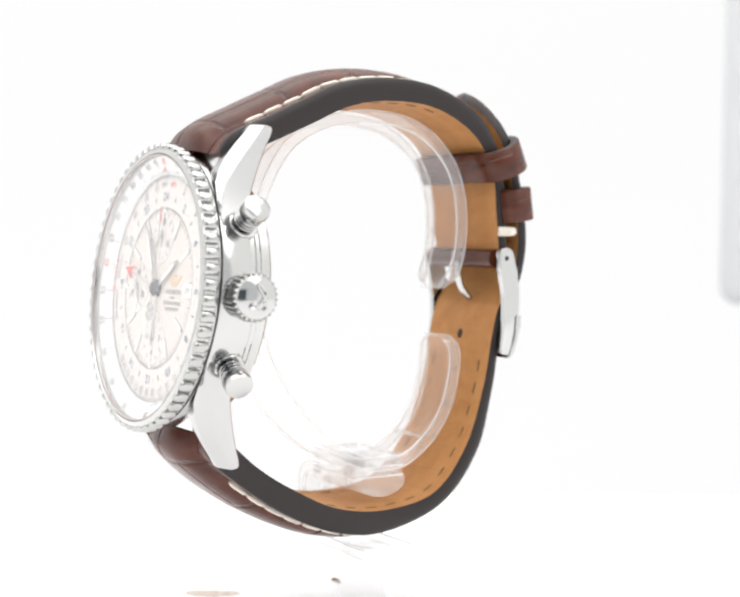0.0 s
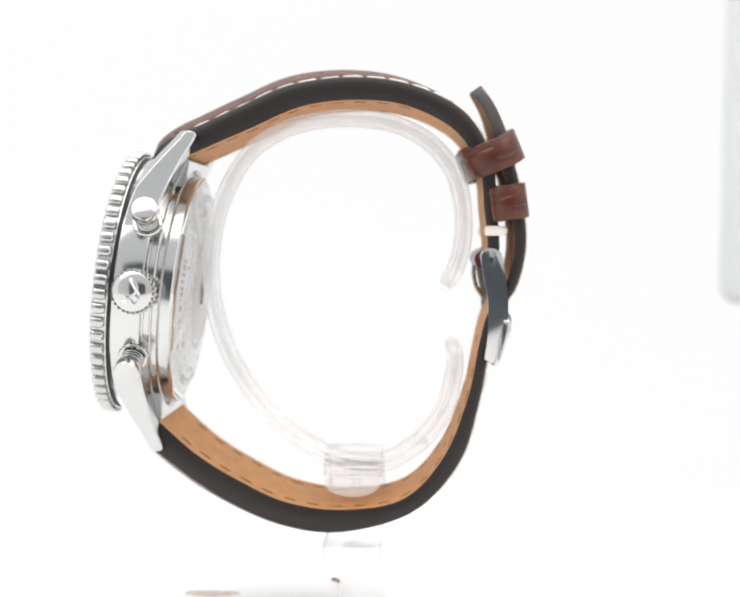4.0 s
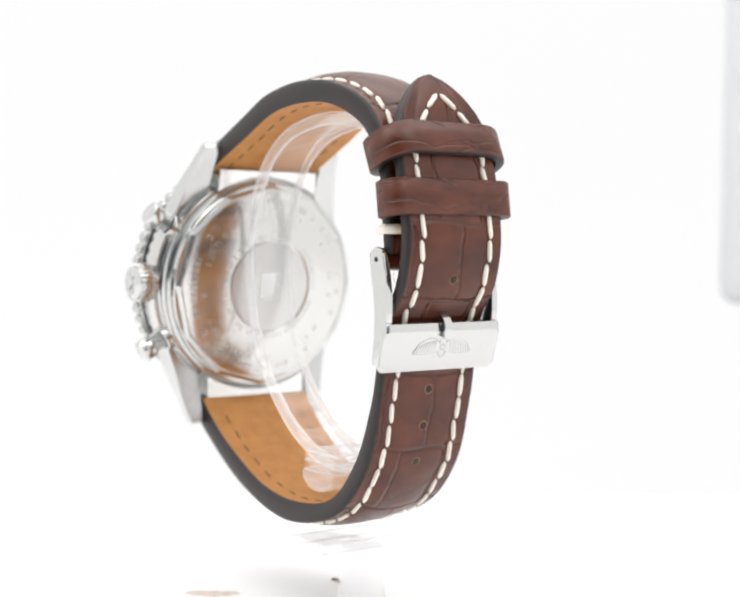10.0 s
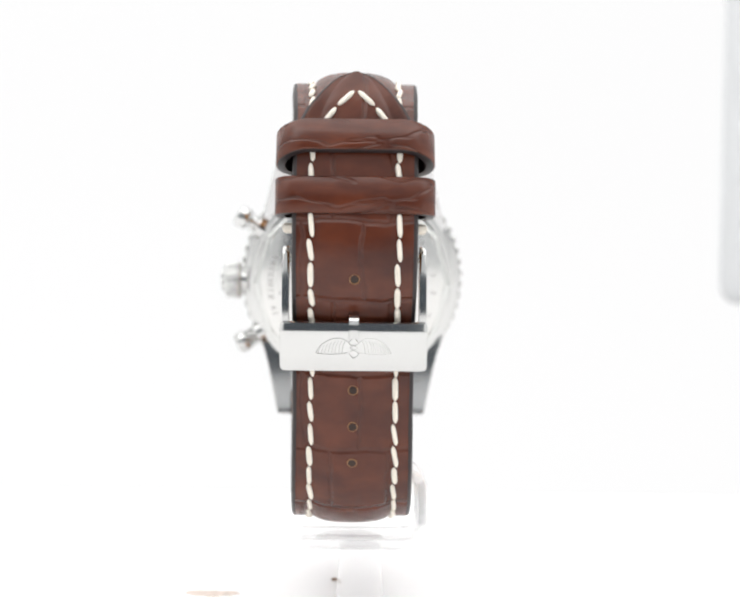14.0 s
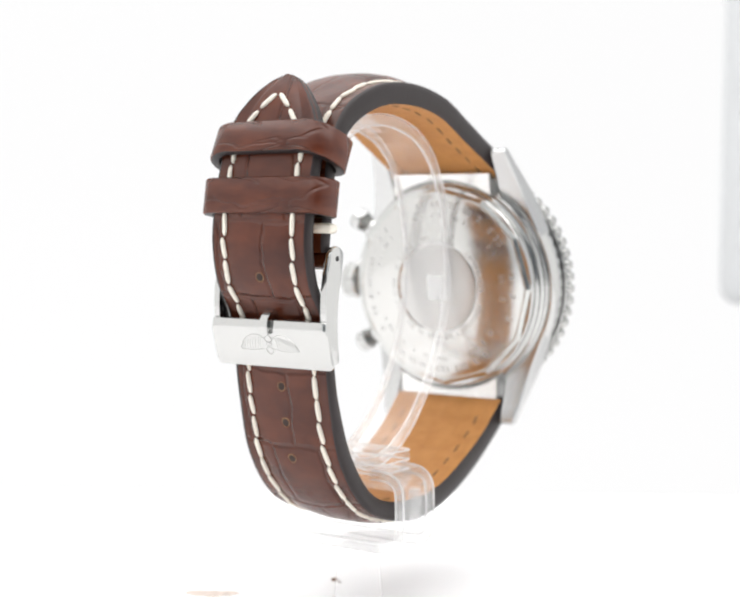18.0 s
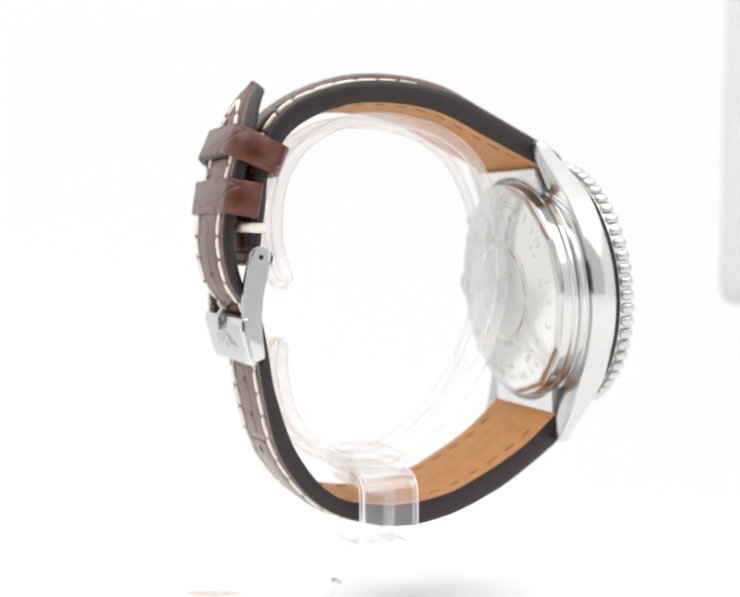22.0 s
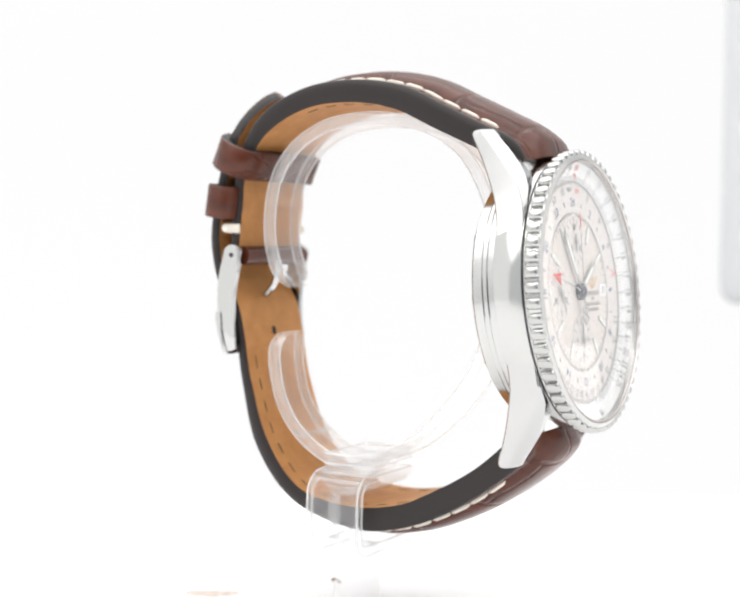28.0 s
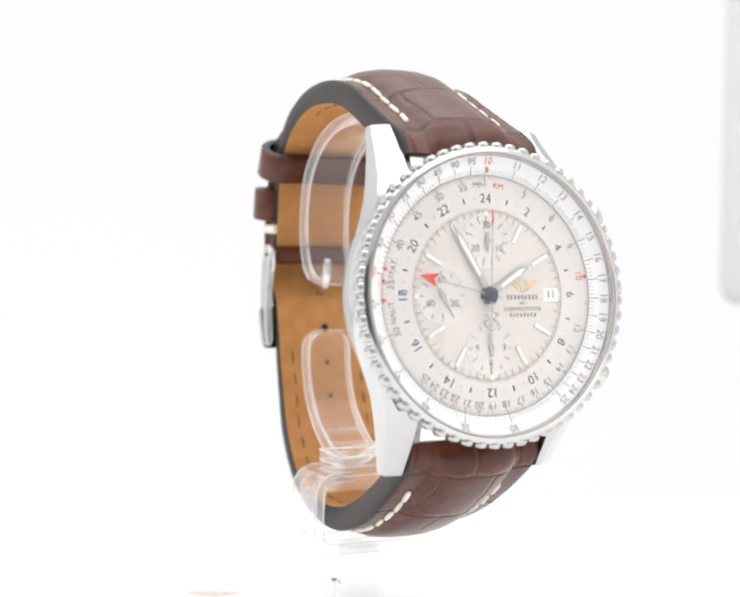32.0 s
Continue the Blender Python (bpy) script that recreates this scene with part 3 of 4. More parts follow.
    counter(0, -8.0, (("9", 270), ("3", 90), ("6", 180)), 12, 0, 3.0)
    # date window, emblem and lettering as bars
    part("date_frame", in_case(join(box(11.3, -0.03, 0, 2.6, 0.1, 2.0))), RING_WHITE, dial, "white date disc in its window")
    piece("numeral", glyphs("11", 1.75, INK), dial, CASE @ Matrix.Translation((11.2, -0.1, 0)) @ Matrix.Rotation(radians(90), 4, "X"))
    feathers = []
    for sd in (1, -1):
        for k in range(4):
            q = [(0.75, 1.9 - 0.36 * k), (2.9 - 0.45 * k, 2.45 - 0.42 * k), (2.75 - 0.45 * k, 2.2 - 0.42 * k), (0.75, 1.66 - 0.36 * k)]
            feathers.append(prism([(6.2 + sd * x, z) for x, z in (q if sd > 0 else q[::-1])], -0.12, 0))
    ring = lathe([(0.5, -0.16), (0.72, -0.16), (0.72, 0), (0.5, 0)], 20)
    ring.transform(Matrix.Translation((6.2, 0, 1.75)))
    ring2 = lathe([(0.28, -0.16), (0.48, -0.16), (0.48, 0), (0.28, 0)], 16)
    ring2.transform(Matrix.Translation((6.2, 0, 0.75)))
    part("emblem", in_case(join(*feathers, ring, ring2)), GOLD, dial, "gilt winged emblem")
    rows = [(6.0, -0.35, 5.8, 0.72), (6.0, -3.1, 5.0, 0.6)]
    for text, size, cz in (("1884", 0.72, -1.3), ("CHRONOMETRE", 0.92, -2.2)):
        piece("lettering", glyphs(text, size, INK_FINE), dial, CASE @ Matrix.Translation((6.0, -0.06, cz)) @ Matrix.Rotation(radians(90), 4, "X"))
    for cx, cz, w, h in rows:
        n = max(4, round(w / 0.62))
        bars = [box(cx - w / 2 + w * (i + 0.5) / n, -0.04, cz, w / n * 0.5, 0.08, h) for i in range(n)]
        part("lettering_bars", in_case(join(*bars)), INK_FINE, dial)

    # hands, stacked over the dial
    def hand(a, y, length, w, name, label, tail=1.6):
        b = prism([(-w * 0.45, -tail), (w * 0.45, -tail), (w, length * 0.55), (w * 0.95, length * 0.8), (0, length), (-w * 0.95, length * 0.8), (-w, length * 0.55)], y, y + 0.14)
        b.transform(Matrix.Rotation(radians(a), 4, "Y"))
        ob = part(name, in_case(b), STEEL_ENGRAVED, watch, label)
        b = prism([(-w * 0.5, length * 0.28), (w * 0.5, length * 0.28), (w * 0.62, length * 0.75), (0, length * 0.88), (-w * 0.62, length * 0.75)], y - 0.03, y + 0.02)
        b.transform(Matrix.Rotation(radians(a), 4, "Y"))
        part("lume", in_case(b), LUME, ob, "white luminous filling")
    hand(57.5, -0.55, 8.7, 0.62, "hour_hand", "grey hour hand with white filling")
    hand(330, -0.72, 12.4, 0.55, "minute_hand", "grey minute hand with white filling")
    b = prism([(-0.12, -2), (0.12, -2), (0.1, 10.2), (-0.1, 10.2)], -0.9, -0.8)
    b.transform(Matrix.Rotation(radians(284), 4, "Y"))
    g = part("second_zone_hand", in_case(b), STEEL_ENGRAVED, watch, "thin grey hand with red arrow tip")
    b = prism([(-1.05, 9.4), (0, 10.1), (1.05, 9.4), (0, 12.6)], -0.96, -0.8)
    b.transform(Matrix.Rotation(radians(284), 4, "Y"))
    part("arrow_tip", in_case(b), INK_RED, g, "bright red arrow tip")
    b = join(prism([(-0.13, -5.6), (0.13, -5.6), (0.07, 10.6), (-0.07, 10.6)], -1.06, -0.98),
             tube([(0, -1.02, -2.4), (1.15, -1.02, -3.0), (0.35, -1.02, -3.6), (1.2, -1.02, -4.3), (0, -1.02, -5.2), (-1.2, -1.02, -4.3), (-0.35, -1.02, -3.6), (-1.15, -1.02, -3.0), (0, -1.02, -2.4)], 0.15, 6, 36))
    b.transform(Matrix.Rotation(radians(3), 4, "Y"))
    s = part("sweep_hand", in_case(b), STEEL_ENGRAVED, watch, "thin chronograph hand with looped counterweight")
    b = prism([(-0.1, 10.6), (0.1, 10.6), (0.08, 13.0), (-0.08, 13.0)], -1.08, -0.98)
    b.transform(Matrix.Rotation(radians(3), 4, "Y"))
    part("red_tip", in_case(b), INK_RED, s, "red tip")
    part("hand_hub", in_case(lathe([(0, -1.25), (0.7, -1.25), (0.9, -1.15), (0.9, -0.98), (1.15, -0.93), (1.2, -0.78), (1.35, -0.72), (1.4, 0), (0, 0)], 40, closed=False)), HUB, watch, "dark blued centre of the hands")


build_case()
build_dial()


# ---- strap ----
class Strip:
    """A padded strap: inner and outer edge lines in (y, z), half width, and how far the middle is padded."""

    def __init__(self, inner, outer, width, pad, n):
        self.I = spline([(0, y, z) for y, z in inner], n)
        self.O = spline([(0, y, z) for y, z in outer], n)
        self.n, self.width, self.pad = n, width, pad
        self.acc = [0.0]
        for p, q in zip(self.O, self.O[1:]):
            self.acc.append(self.acc[-1] + (q - p).length)
        self.length = self.acc[-1]

    def row(self, i, f=None):
        s = i / self.n
        up = (self.O[i] - self.I[i]).normalized()
        return self.I[i], self.O[i], up, lerp(self.width, s), lerp(self.pad, s)

    def top(self, s, x):
        """A point on the outer face, s from 0 to 1 along it, x in half widths; also the direction along and up."""
        k = min(self.n - 1, int(s * self.n))
        f = s * self.n - k
        a, b = self.row(k), self.row(k + 1)
        o = a[1].lerp(b[1], f)
        up = a[2].lerp(b[2], f).normalized()
        w, p = a[3] + (b[3] - a[3]) * f, a[4] + (b[4] - a[4]) * f
        along = (b[1] - a[1]).normalized()
        return o + up * self.rise(x, p) + Vector((x * w, 0, 0)), along, up

    def under(self, s, x):
        k = min(self.n - 1, int(s * self.n))
        f = s * self.n - k
        a, b = self.row(k), self.row(k + 1)
        w = a[3] + (b[3] - a[3]) * f
        return a[0].lerp(b[0], f) + Vector((x * w, 0, 0)), (b[0] - a[0]).normalized(), a[2].lerp(b[2], f).normalized()

    @staticmethod
    def rise(x, p):
        x = abs(x)
        if x > 0.65:
            return -0.3 * max(0, (x - 0.94) / 0.06) ** 2
        return p * (1 - (x / 0.65) ** 3) ** 0.75


COLS = [-1, -0.985, -0.95, -0.87, -0.75, -0.68, -0.65, -0.62, -0.55, -0.42, -0.22, 0, 0.22, 0.42, 0.55, 0.62, 0.65, 0.68, 0.75, 0.87, 0.95, 0.985, 1]


def sheet(rows, uvs):
    bm = bmesh.new()
    lay = bm.loops.layers.uv.new("UVMap")
    vs = [[bm.verts.new(p) for p in r] for r in rows]
    for i in range(len(vs) - 1):
        for j in range(len(vs[0]) - 1):
            f = bm.faces.new((vs[i][j], vs[i][j + 1], vs[i + 1][j + 1], vs[i + 1][j]))
            for l, (a, b) in zip(f.loops, ((i, j), (i, j + 1), (i + 1, j + 1), (i + 1, j))):
                l[lay].uv = uvs[a][b]
    return bm


def strap_piece(name, st, label, tip=False):
    rows, uvs, under, uvu, edge_r, edge_l, end = [], [], [], [], [], [], []
    for i in range(st.n + 1):
        I, O, up, w, p = st.row(i)
        rows.append([BODY @ (O + up * st.rise(x, p) + Vector((x * w, 0, 0))) for x in COLS])
        uvs.append([(x * w, st.acc[i]) for x in COLS])
        under.append([BODY @ (I + Vector((x * (w - 0.1), 0, 0))) for x in (-1, -0.5, 0, 0.5, 1)])
        uvu.append([(x * w + 40, st.acc[i]) for x in (-1, -0.5, 0, 0.5, 1)])
        for side, lst in ((1, edge_r), (-1, edge_l)):
            a, b = I + Vector((side * (w - 0.1), 0, 0)), O + up * st.rise(1, p) + Vector((side * w, 0, 0))
            lst.append([BODY @ a.lerp(b, k / 4) + Vector((side * 0.28 * math.sin(math.pi * k / 4), 0, 0)) for k in range(5)] + [BODY @ (O + up * (st.rise(max(0.66, 1 - e / max(w, 0.7)), p) + 0.03) + Vector((side * max(w - e, 0.3 * w), 0, 0))) for e in (0.25, 0.5)])
    body = part(name, sheet(rows, uvs), HIDE, watch, label, 80)
    part("lining", sheet(under, uvu), LINING, body, "tan calf lining", 80)
    part("painted_edge", loft(edge_r, False, False), EDGE, body, "black painted edge", 80)
    part("painted_edge", loft(edge_l, False, False), EDGE, body, "black painted edge", 80)
    for i in (0, st.n):
        I, O, up, w, p = st.row(i)
        bm = bmesh.new()
        top = [bm.verts.new(BODY @ (O + up * st.rise(x, p) + Vector((x * w, 0, 0)))) for x in COLS]
        bot = [bm.verts.new(BODY @ (I + Vector((x * (w - 0.1), 0, 0)))) for x in COLS]
        for j in range(len(COLS) - 1):
            bm.faces.new((top[j], top[j + 1], bot[j + 1], bot[j]))
        part("strap_end", bm, HIDE, body)
    return body


def capsule(length, w, h):
    secs = []
    for k in range(9):
        t = -1 + k / 4
        r = math.sqrt(max(0.12, 1 - abs(t) ** 5))
        secs.append([(w * r * math.cos(2 * math.pi * j / 8), length / 2 * t, h * r * math.sin(2 * math.pi * j / 8)) for j in range(8)])
    return loft(secs)


STITCH = mesh_of("stitch", capsule(3.8, 0.44, 0.42), THREAD, 80)
STITCH_IN = mesh_of("lining_stitch", capsule(2.3, 0.2, 0.14), THREAD_DARK, 80)


def stitch_line(st, body, x, s0, s1, pitch, rng, inner=False):
    n = max(1, round((s1 - s0) * st.length / pitch))
    for i in range(n):
        s = s0 + (s1 - s0) * (i + 0.5) / n
        xx = x(s) if callable(x) else x
        p, al, up = (st.under if inner else st.top)(s, xx)
        al = (al + Vector((rng.uniform(-0.09, 0.09) + 0.09 if not inner else 0, 0, 0))).normalized()
        side = al.cross(up).normalized()
        up = side.cross(al)
        m = Matrix((side, al, up)).transposed().to_4x4()
        m.translation = p + (up * 0.12 if not inner else up * -0.02)
        k = rng.uniform(0.90, 1.07)
        m.translation.x += rng.uniform(-0.12, 0.12)
        piece("lining_stitch" if inner else "stitch", STITCH_IN if inner else STITCH, body, BODY @ m @ Matrix.Diagonal((rng.uniform(0.88, 1.12), k, rng.uniform(0.9, 1.1), 1)))


rng = random.Random(7)
upper = Strip([(-33.0, 11.6), (-27.8, 14.0), (-19.5, 17.7), (-10.1, 21.8), (-0.6, 23.0), (7.9, 22.0), (15.7, 18.0), (19.8, 11.7), (20.7, 5.0), (21.4, -1.0), (21.3, -2.6)],
              [(-35.3, 12.8), (-34.0, 15.0), (-31.6, 16.7), (-27.3, 18.6), (-20.1, 22.0), (-12.4, 25.4), (-2.0, 26.9), (8.3, 25.7), (17.3, 21.2), (21.9, 13.3), (22.9, 5.0), (23.4, -1.0), (23.2, -2.6)],
              [(0, 11.9), (0.45, 10.9), (0.7, 10.0), (1, 9.8)], [(0, 1.6), (0.03, 2.2), (0.1, 2.7), (0.35, 2.6), (0.5, 2.0), (0.68, 0.8), (0.8, 0.3), (1, 0.2)], 72)
ub = strap_piece("strap_short", upper, "padded brown alligator strap piece with cream stitching")
lower = Strip([(-34.0, -31.6), (-27.6, -37.2), (-20.6, -41.5), (-12.5, -45.2), (-2.8, -46.5), (7.7, -44.5), (14.6, -37.0), (18.5, -26.8), (20.2, -18.0), (21.6, -12.6), (24.6, -7.5), (25.9, -1.0), (25.2, 5.8), (23.8, 11.8), (22.2, 17.5), (20.5, 22.2), (18.4, 25.35)],
              [(-36.6, -31.2), (-36.6, -34.6), (-31.5, -39.2), (-22.5, -45.2), (-12.5, -49.4), (-2.5, -50.4), (9.4, -46.8), (17.2, -38.2), (20.5, -27.5), (22.0, -18.4), (23.4, -12.8), (26.5, -7.9), (27.9, -1.0), (27.2, 6.0), (25.8, 12.2), (24.2, 18.2), (22.4, 23.0), (20.15, 26.6)],
              [(0, 11.9), (0.35, 10.3), (0.55, 9.7), (0.90, 9.8), (0.93, 9.1), (0.95, 7.8), (0.97, 5.9), (0.985, 4.2), (0.994, 2.8), (0.9975, 2.0), (1, 1.0)],
              [(0, 2.0), (0.02, 2.7), (0.08, 3.0), (0.3, 2.0), (0.45, 0.9), (0.6, 0.5), (1, 0.3)], 160)
lb = strap_piece("strap_long", lower, "padded brown alligator strap piece with punched holes and pointed tip")
for st, bd, s0, s1 in ((upper, ub, 0.10, 0.80), (lower, lb, 0.08, 0.91)):
    for sd in (1, -1):
        stitch_line(st, bd, sd * 0.71, s0, s1, 3.95, rng)
        stitch_line(st, bd, sd * 0.72, 0.03, 0.60, 4.4, rng, True)


def stitch_between(st, body, a, b):
    """One stitch on the outer face between two (height, x) places of the tip."""
    ends = []
    for z, x in (a, b):
        s = min((abs(st.top(k / 1000, 0)[0].z - z), k / 1000) for k in range(800, 1000))[1]
        p, al, up = st.top(s, 0)
        ends.append(p + Vector((x, 0, 0)))
    al = (ends[1] - ends[0]).normalized()
    side = al.cross(up).normalized()
    m = Matrix((side, al, side.cross(al))).transposed().to_4x4()
    m.translation = (ends[0] + ends[1]) / 2 + up * 0.1
    piece("stitch", STITCH, body, BODY @ m @ Matrix.Diagonal((1, (ends[1] - ends[0]).length / 3.9, 1, 1)))


for sd in (1, -1):
    stitch_between(lower, lb, (23.3, sd * 0.35), (20.9, sd * 2.9))
    stitch_between(lower, lb, (20.6, sd * 3.2), (17.9, sd * 5.3))


def hole(z, square=False):
    """A punched hole with a raw rim on the long strap piece, at height z."""
    s = min((abs((lower.top(k / 1000, 0)[0]).z - z), k / 1000) for k in range(450, 1000))[1]
    p, al, up = lower.top(s, 0)
    side = al.cross(up).normalized()
    m = Matrix((side, up, al)).transposed().to_4x4()
    m.translation = p
    b = lathe([(0.66, -0.3), (0.86, -0.02), (0.78, 0.03), (0.68, -0.02), (0.6, -0.3)], 20)
    b.transform(BODY @ m)
    r = part("eyelet", b, BRASS, lb, "raw tan rim of a punched hole")
    # dark disc level with the hide, painted as the shaded inside of the hole
    b = lathe([(0, 0.012), (0.64, 0.012), (0.64, -0.6), (0, -0.6)], 20, closed=False)
    b.transform(BODY @ m)
    part("hole", b, HOLE_SHADE, lb)


def hole_inside(z, k):
    """The same punched holes as they open on the lining."""
    s = min((abs((lower.under(k / 1000, 0)[0]).z - z), k / 1000) for k in range(300, 700))[1]
    p, al, up = lower.under(s, 0)
    m = Matrix((al.cross(up).normalized(), up, al)).transposed().to_4x4()
    m.translation = p
    # dark disc on the lining in place of a shaded opening
    b = lathe([(0, -0.05), (0.55, -0.05), (0.72, -0.02), (0.62, 0.3), (0, 0.3)], 18, closed=False)
    b.transform(BODY @ m @ Matrix.Diagonal((k, 1, k * 1.25, 1)))
    part("hole", b, HOLE_SHADE, lb)


for z in (-6.7, -25.0, -31.2, -37.5):
    hole(z)
for z, k in ((-17.6, 1.0), (-24.2, 0.6), (-30.4, 0.6), (-36.6, 0.6)):
    hole_inside(z, k)


def loop_band(cy, cz, ax, az, hx, ha, hb, t, name, label, r=2.2, rise=0.0, sag=0.0):
    """A leather loop round the strap: hx half its width, ha half its depth along the direction (ax, az), hb half its height."""
    d = Vector((0, ax, az)).normalized()
    u = Vector((0, -d.z, d.y))
    pts = []
    for qx, qa in ((1, 1), (-1, 1), (-1, -1), (1, -1)):
        for k in range(7):
            a = math.radians({(1, 1): 0, (-1, 1): 90, (-1, -1): 180, (1, -1): 270}[(qx, qa)] + 15 * k)
            pts.append((qx * (hx - r) + r * math.cos(a), qa * (ha - r) + r * math.sin(a)))
    bm = bmesh.new()
    lay = bm.loops.layers.uv.new("UVMap")
    n = len(pts)
    cross = [(t * 0.35, -1), (t * 0.5, -0.93), (t * 0.5, 0.93), (t * 0.35, 1), (-t * 0.5, 1), (-t * 0.5, -1)]
    vs = []
    for i, (x, a) in enumerate(pts):
        px, pa = pts[i - 1]
        nx, na = pts[(i + 1) % n]
        nrm = Vector((na - pa, -(nx - px))).normalized()
        if nrm.dot(Vector((x, a))) < 0:
            nrm = -nrm
        vs.append([bm.verts.new(BODY @ (Vector((x + nrm.x * o, 0, 0)) + d * (a + nrm.y * o) + u * (h * hb + rise - sag * (x / hx) ** 2) + Vector((0, cy, cz)))) for o, h in cross])
    acc = 0
    faces_edge = []
    for i in range(n):
        k = (i + 1) % n
        seg = math.dist(pts[i], pts[k])
        for j in range(len(cross)):
            l = (j + 1) % len(cross)
            f = bm.faces.new((vs[i][j], vs[k][j], vs[k][l], vs[i][l]))
            if j not in (0, 1, 2):
                f.material_index = 1
            for lo, (uu, vv) in zip(f.loops, ((acc, cross[j][1]), (acc + seg, cross[j][1]), (acc + seg, cross[l][1]), (acc, cross[l][1]))):
                lo[lay].uv = (uu, vv * hb)
        acc += seg
    ob = part(name, bm, HIDE_LOOP, watch, label, 50)
    ob.data.materials.append(EDGE)
    return ob


loop_band(21.95, 14.1, 0.92, 0.39, 12.0, 4.4, 2.7, 1.5, "free_loop", "free brown leather keeper with black edges, slightly tilted", 4.2, 0.7, 1.1)
loop_band(24.75, 6.3, 0.985, 0.14, 12.0, 2.45, 2.95, 1.5, "fixed_loop", "fixed brown leather keeper sewn to the strap", 2.0, 0.1, 0.3)

# cream thread that ties down the fixed loop
tie = tube([(-10.0, 21.1, 1.3), (-10.4, 22.2, 1.3), (-10.2, 23.8, 1.35), (0, 24.1, 1.35), (10.2, 23.8, 1.35), (10.4, 22.2, 1.3), (10.0, 21.1, 1.3)], 0.85, 8, 40)
part("tie_thread", in_body(tie), THREAD, watch, "thick cream thread tying the fixed keeper")


def build_buckle():
    line_o = spline([(0, 23.6, -2.2), (0, 24.3, -5.5), (0, 24.9, -10.0), (0, 24.6, -14.8), (0, 22.9, -21.2)], 16)
    line_i = spline([(0, 20.0, -2.4), (0, 20.6, -6.0), (0, 21.4, -10.0), (0, 21.6, -14.8), (0, 21.0, -20.4)], 16)
    buckle = None
    for sd in (1, -1):
        out, n = [], 16
        # rounded head round the pin, then down the curved arm
        head = [(21.85 + 2.0 * math.cos(a), -3.5 + 2.0 * math.sin(a)) for a in [radians(20 + 140 * k / 8) for k in range(9)]]
        ring = head + [(p.y, p.z) for p in line_i[3:]] + [(p.y, p.z) for p in line_o[:2:-1]]
        bm = bmesh.new()
        a = [bm.verts.new(BODY @ Vector((sd * 10.45, y, z))) for y, z in ring]
        b = [bm.verts.new(BODY @ Vector((sd * 11.55, y, z))) for y, z in ring]
        bm.faces.new(a)
        bm.faces.new(b[::-1])
        for i in range(len(ring)):
            k = (i + 1) % len(ring)
            bm.faces.new((a[i], a[k], b[k], b[i]))
        bmesh.ops.bevel(bm, geom=[e for e in bm.edges if abs(e.verts[0].co.x - e.verts[1].co.x) < 1e-4], offset=0.34, segments=2, profile=0.5, affect="EDGES")
        if buckle is None:
            prof = ((24.2, -13.5), (25.0, -13.55), (25.3, -13.75), (25.42, -14.6), (25.46, -15.35), (25.3, -15.75), (24.55, -18.2), (23.45, -21.1), (23.05, -21.6), (22.4, -21.4), (23.3, -18.8), (23.9, -16.3), (24.0, -14.5))
            ends = ((-11.85, 0.5), (-11.75, 0.78), (-11.5, 0.94), (-11.1, 1.0), (11.1, 1.0), (11.5, 0.94), (11.75, 0.78), (11.85, 0.5))
            plate = loft([[(x, 24.0 + (y - 24.0) * k, -17.6 + (z + 17.6) * (0.5 + 0.5 * k)) for y, z in prof] for x, k in ends])
            buckle = part("buckle", join(bm, in_body(plate)), STEEL, watch, "polished steel pin buckle, closed")
        else:
            part("arm", bm, STEEL, buckle)
        c = lathe([(0, 0), (0.42, 0), (0.42, 0.25), (0, 0.25)], 16, closed=False)
        c.transform(BODY @ Matrix.Translation((sd * 11.62, 21.9, -3.5)) @ Matrix.Rotation(radians(90 * sd), 4, "Z"))
        part("pin_end", c, HOLE_DARK, buckle, "dark end of the hinge pin")
    pin = bmesh.new()
    bmesh.ops.create_cone(pin, cap_ends=True, segments=16, radius1=0.6, radius2=0.6, depth=21)
    pin.transform(BODY @ Matrix.Translation((0, 21.9, -3.5)) @ Matrix.Rotation(radians(90), 4, "Y"))
    part("hinge_pin", pin, STEEL_SOFT, buckle)
    path = spline([(0, 20.4, -3.0), (0, 19.6, -5.2), (0, 20.2, -8.6), (0, 22.6, -11.3), (0, 24.7, -12.4), (0, 25.95, -13.9), (0, 25.85, -16.2)], 24)
    secs = []
    for i, p in enumerate(path):
        d = (path[min(i + 1, 24)] - path[max(i - 1, 0)]).normalized()
        up = Vector((0, d.z, -d.y))
        secs.append([p + Vector((x, 0, 0)) + up * h for x, h in ((-0.75, -0.3), (0.75, -0.3), (0.8, 0.1), (0.5, 0.42), (-0.5, 0.42), (-0.8, 0.1))])
    part("tongue", in_body(loft(secs)), STEEL, buckle, "steel buckle tongue", 25)
    hub = bmesh.new()
    bmesh.ops.create_cone(hub, cap_ends=True, segments=20, radius1=1.75, radius2=1.75, depth=19.4)
    hub.transform(BODY @ Matrix.Translation((0, 21.0, -3.6)) @ Matrix.Rotation(radians(90), 4, "Y"))
    part("hinge_fold", hub, HIDE_LOOP, buckle, "brown leather folded round the hinge pin")
    wings = []

    def on_plate(x, z):
        return (x, lerp(((-21.1, 23.45), (-18.2, 24.55), (-15.75, 25.3), (-15.35, 25.46)), z) + 0.02, z)
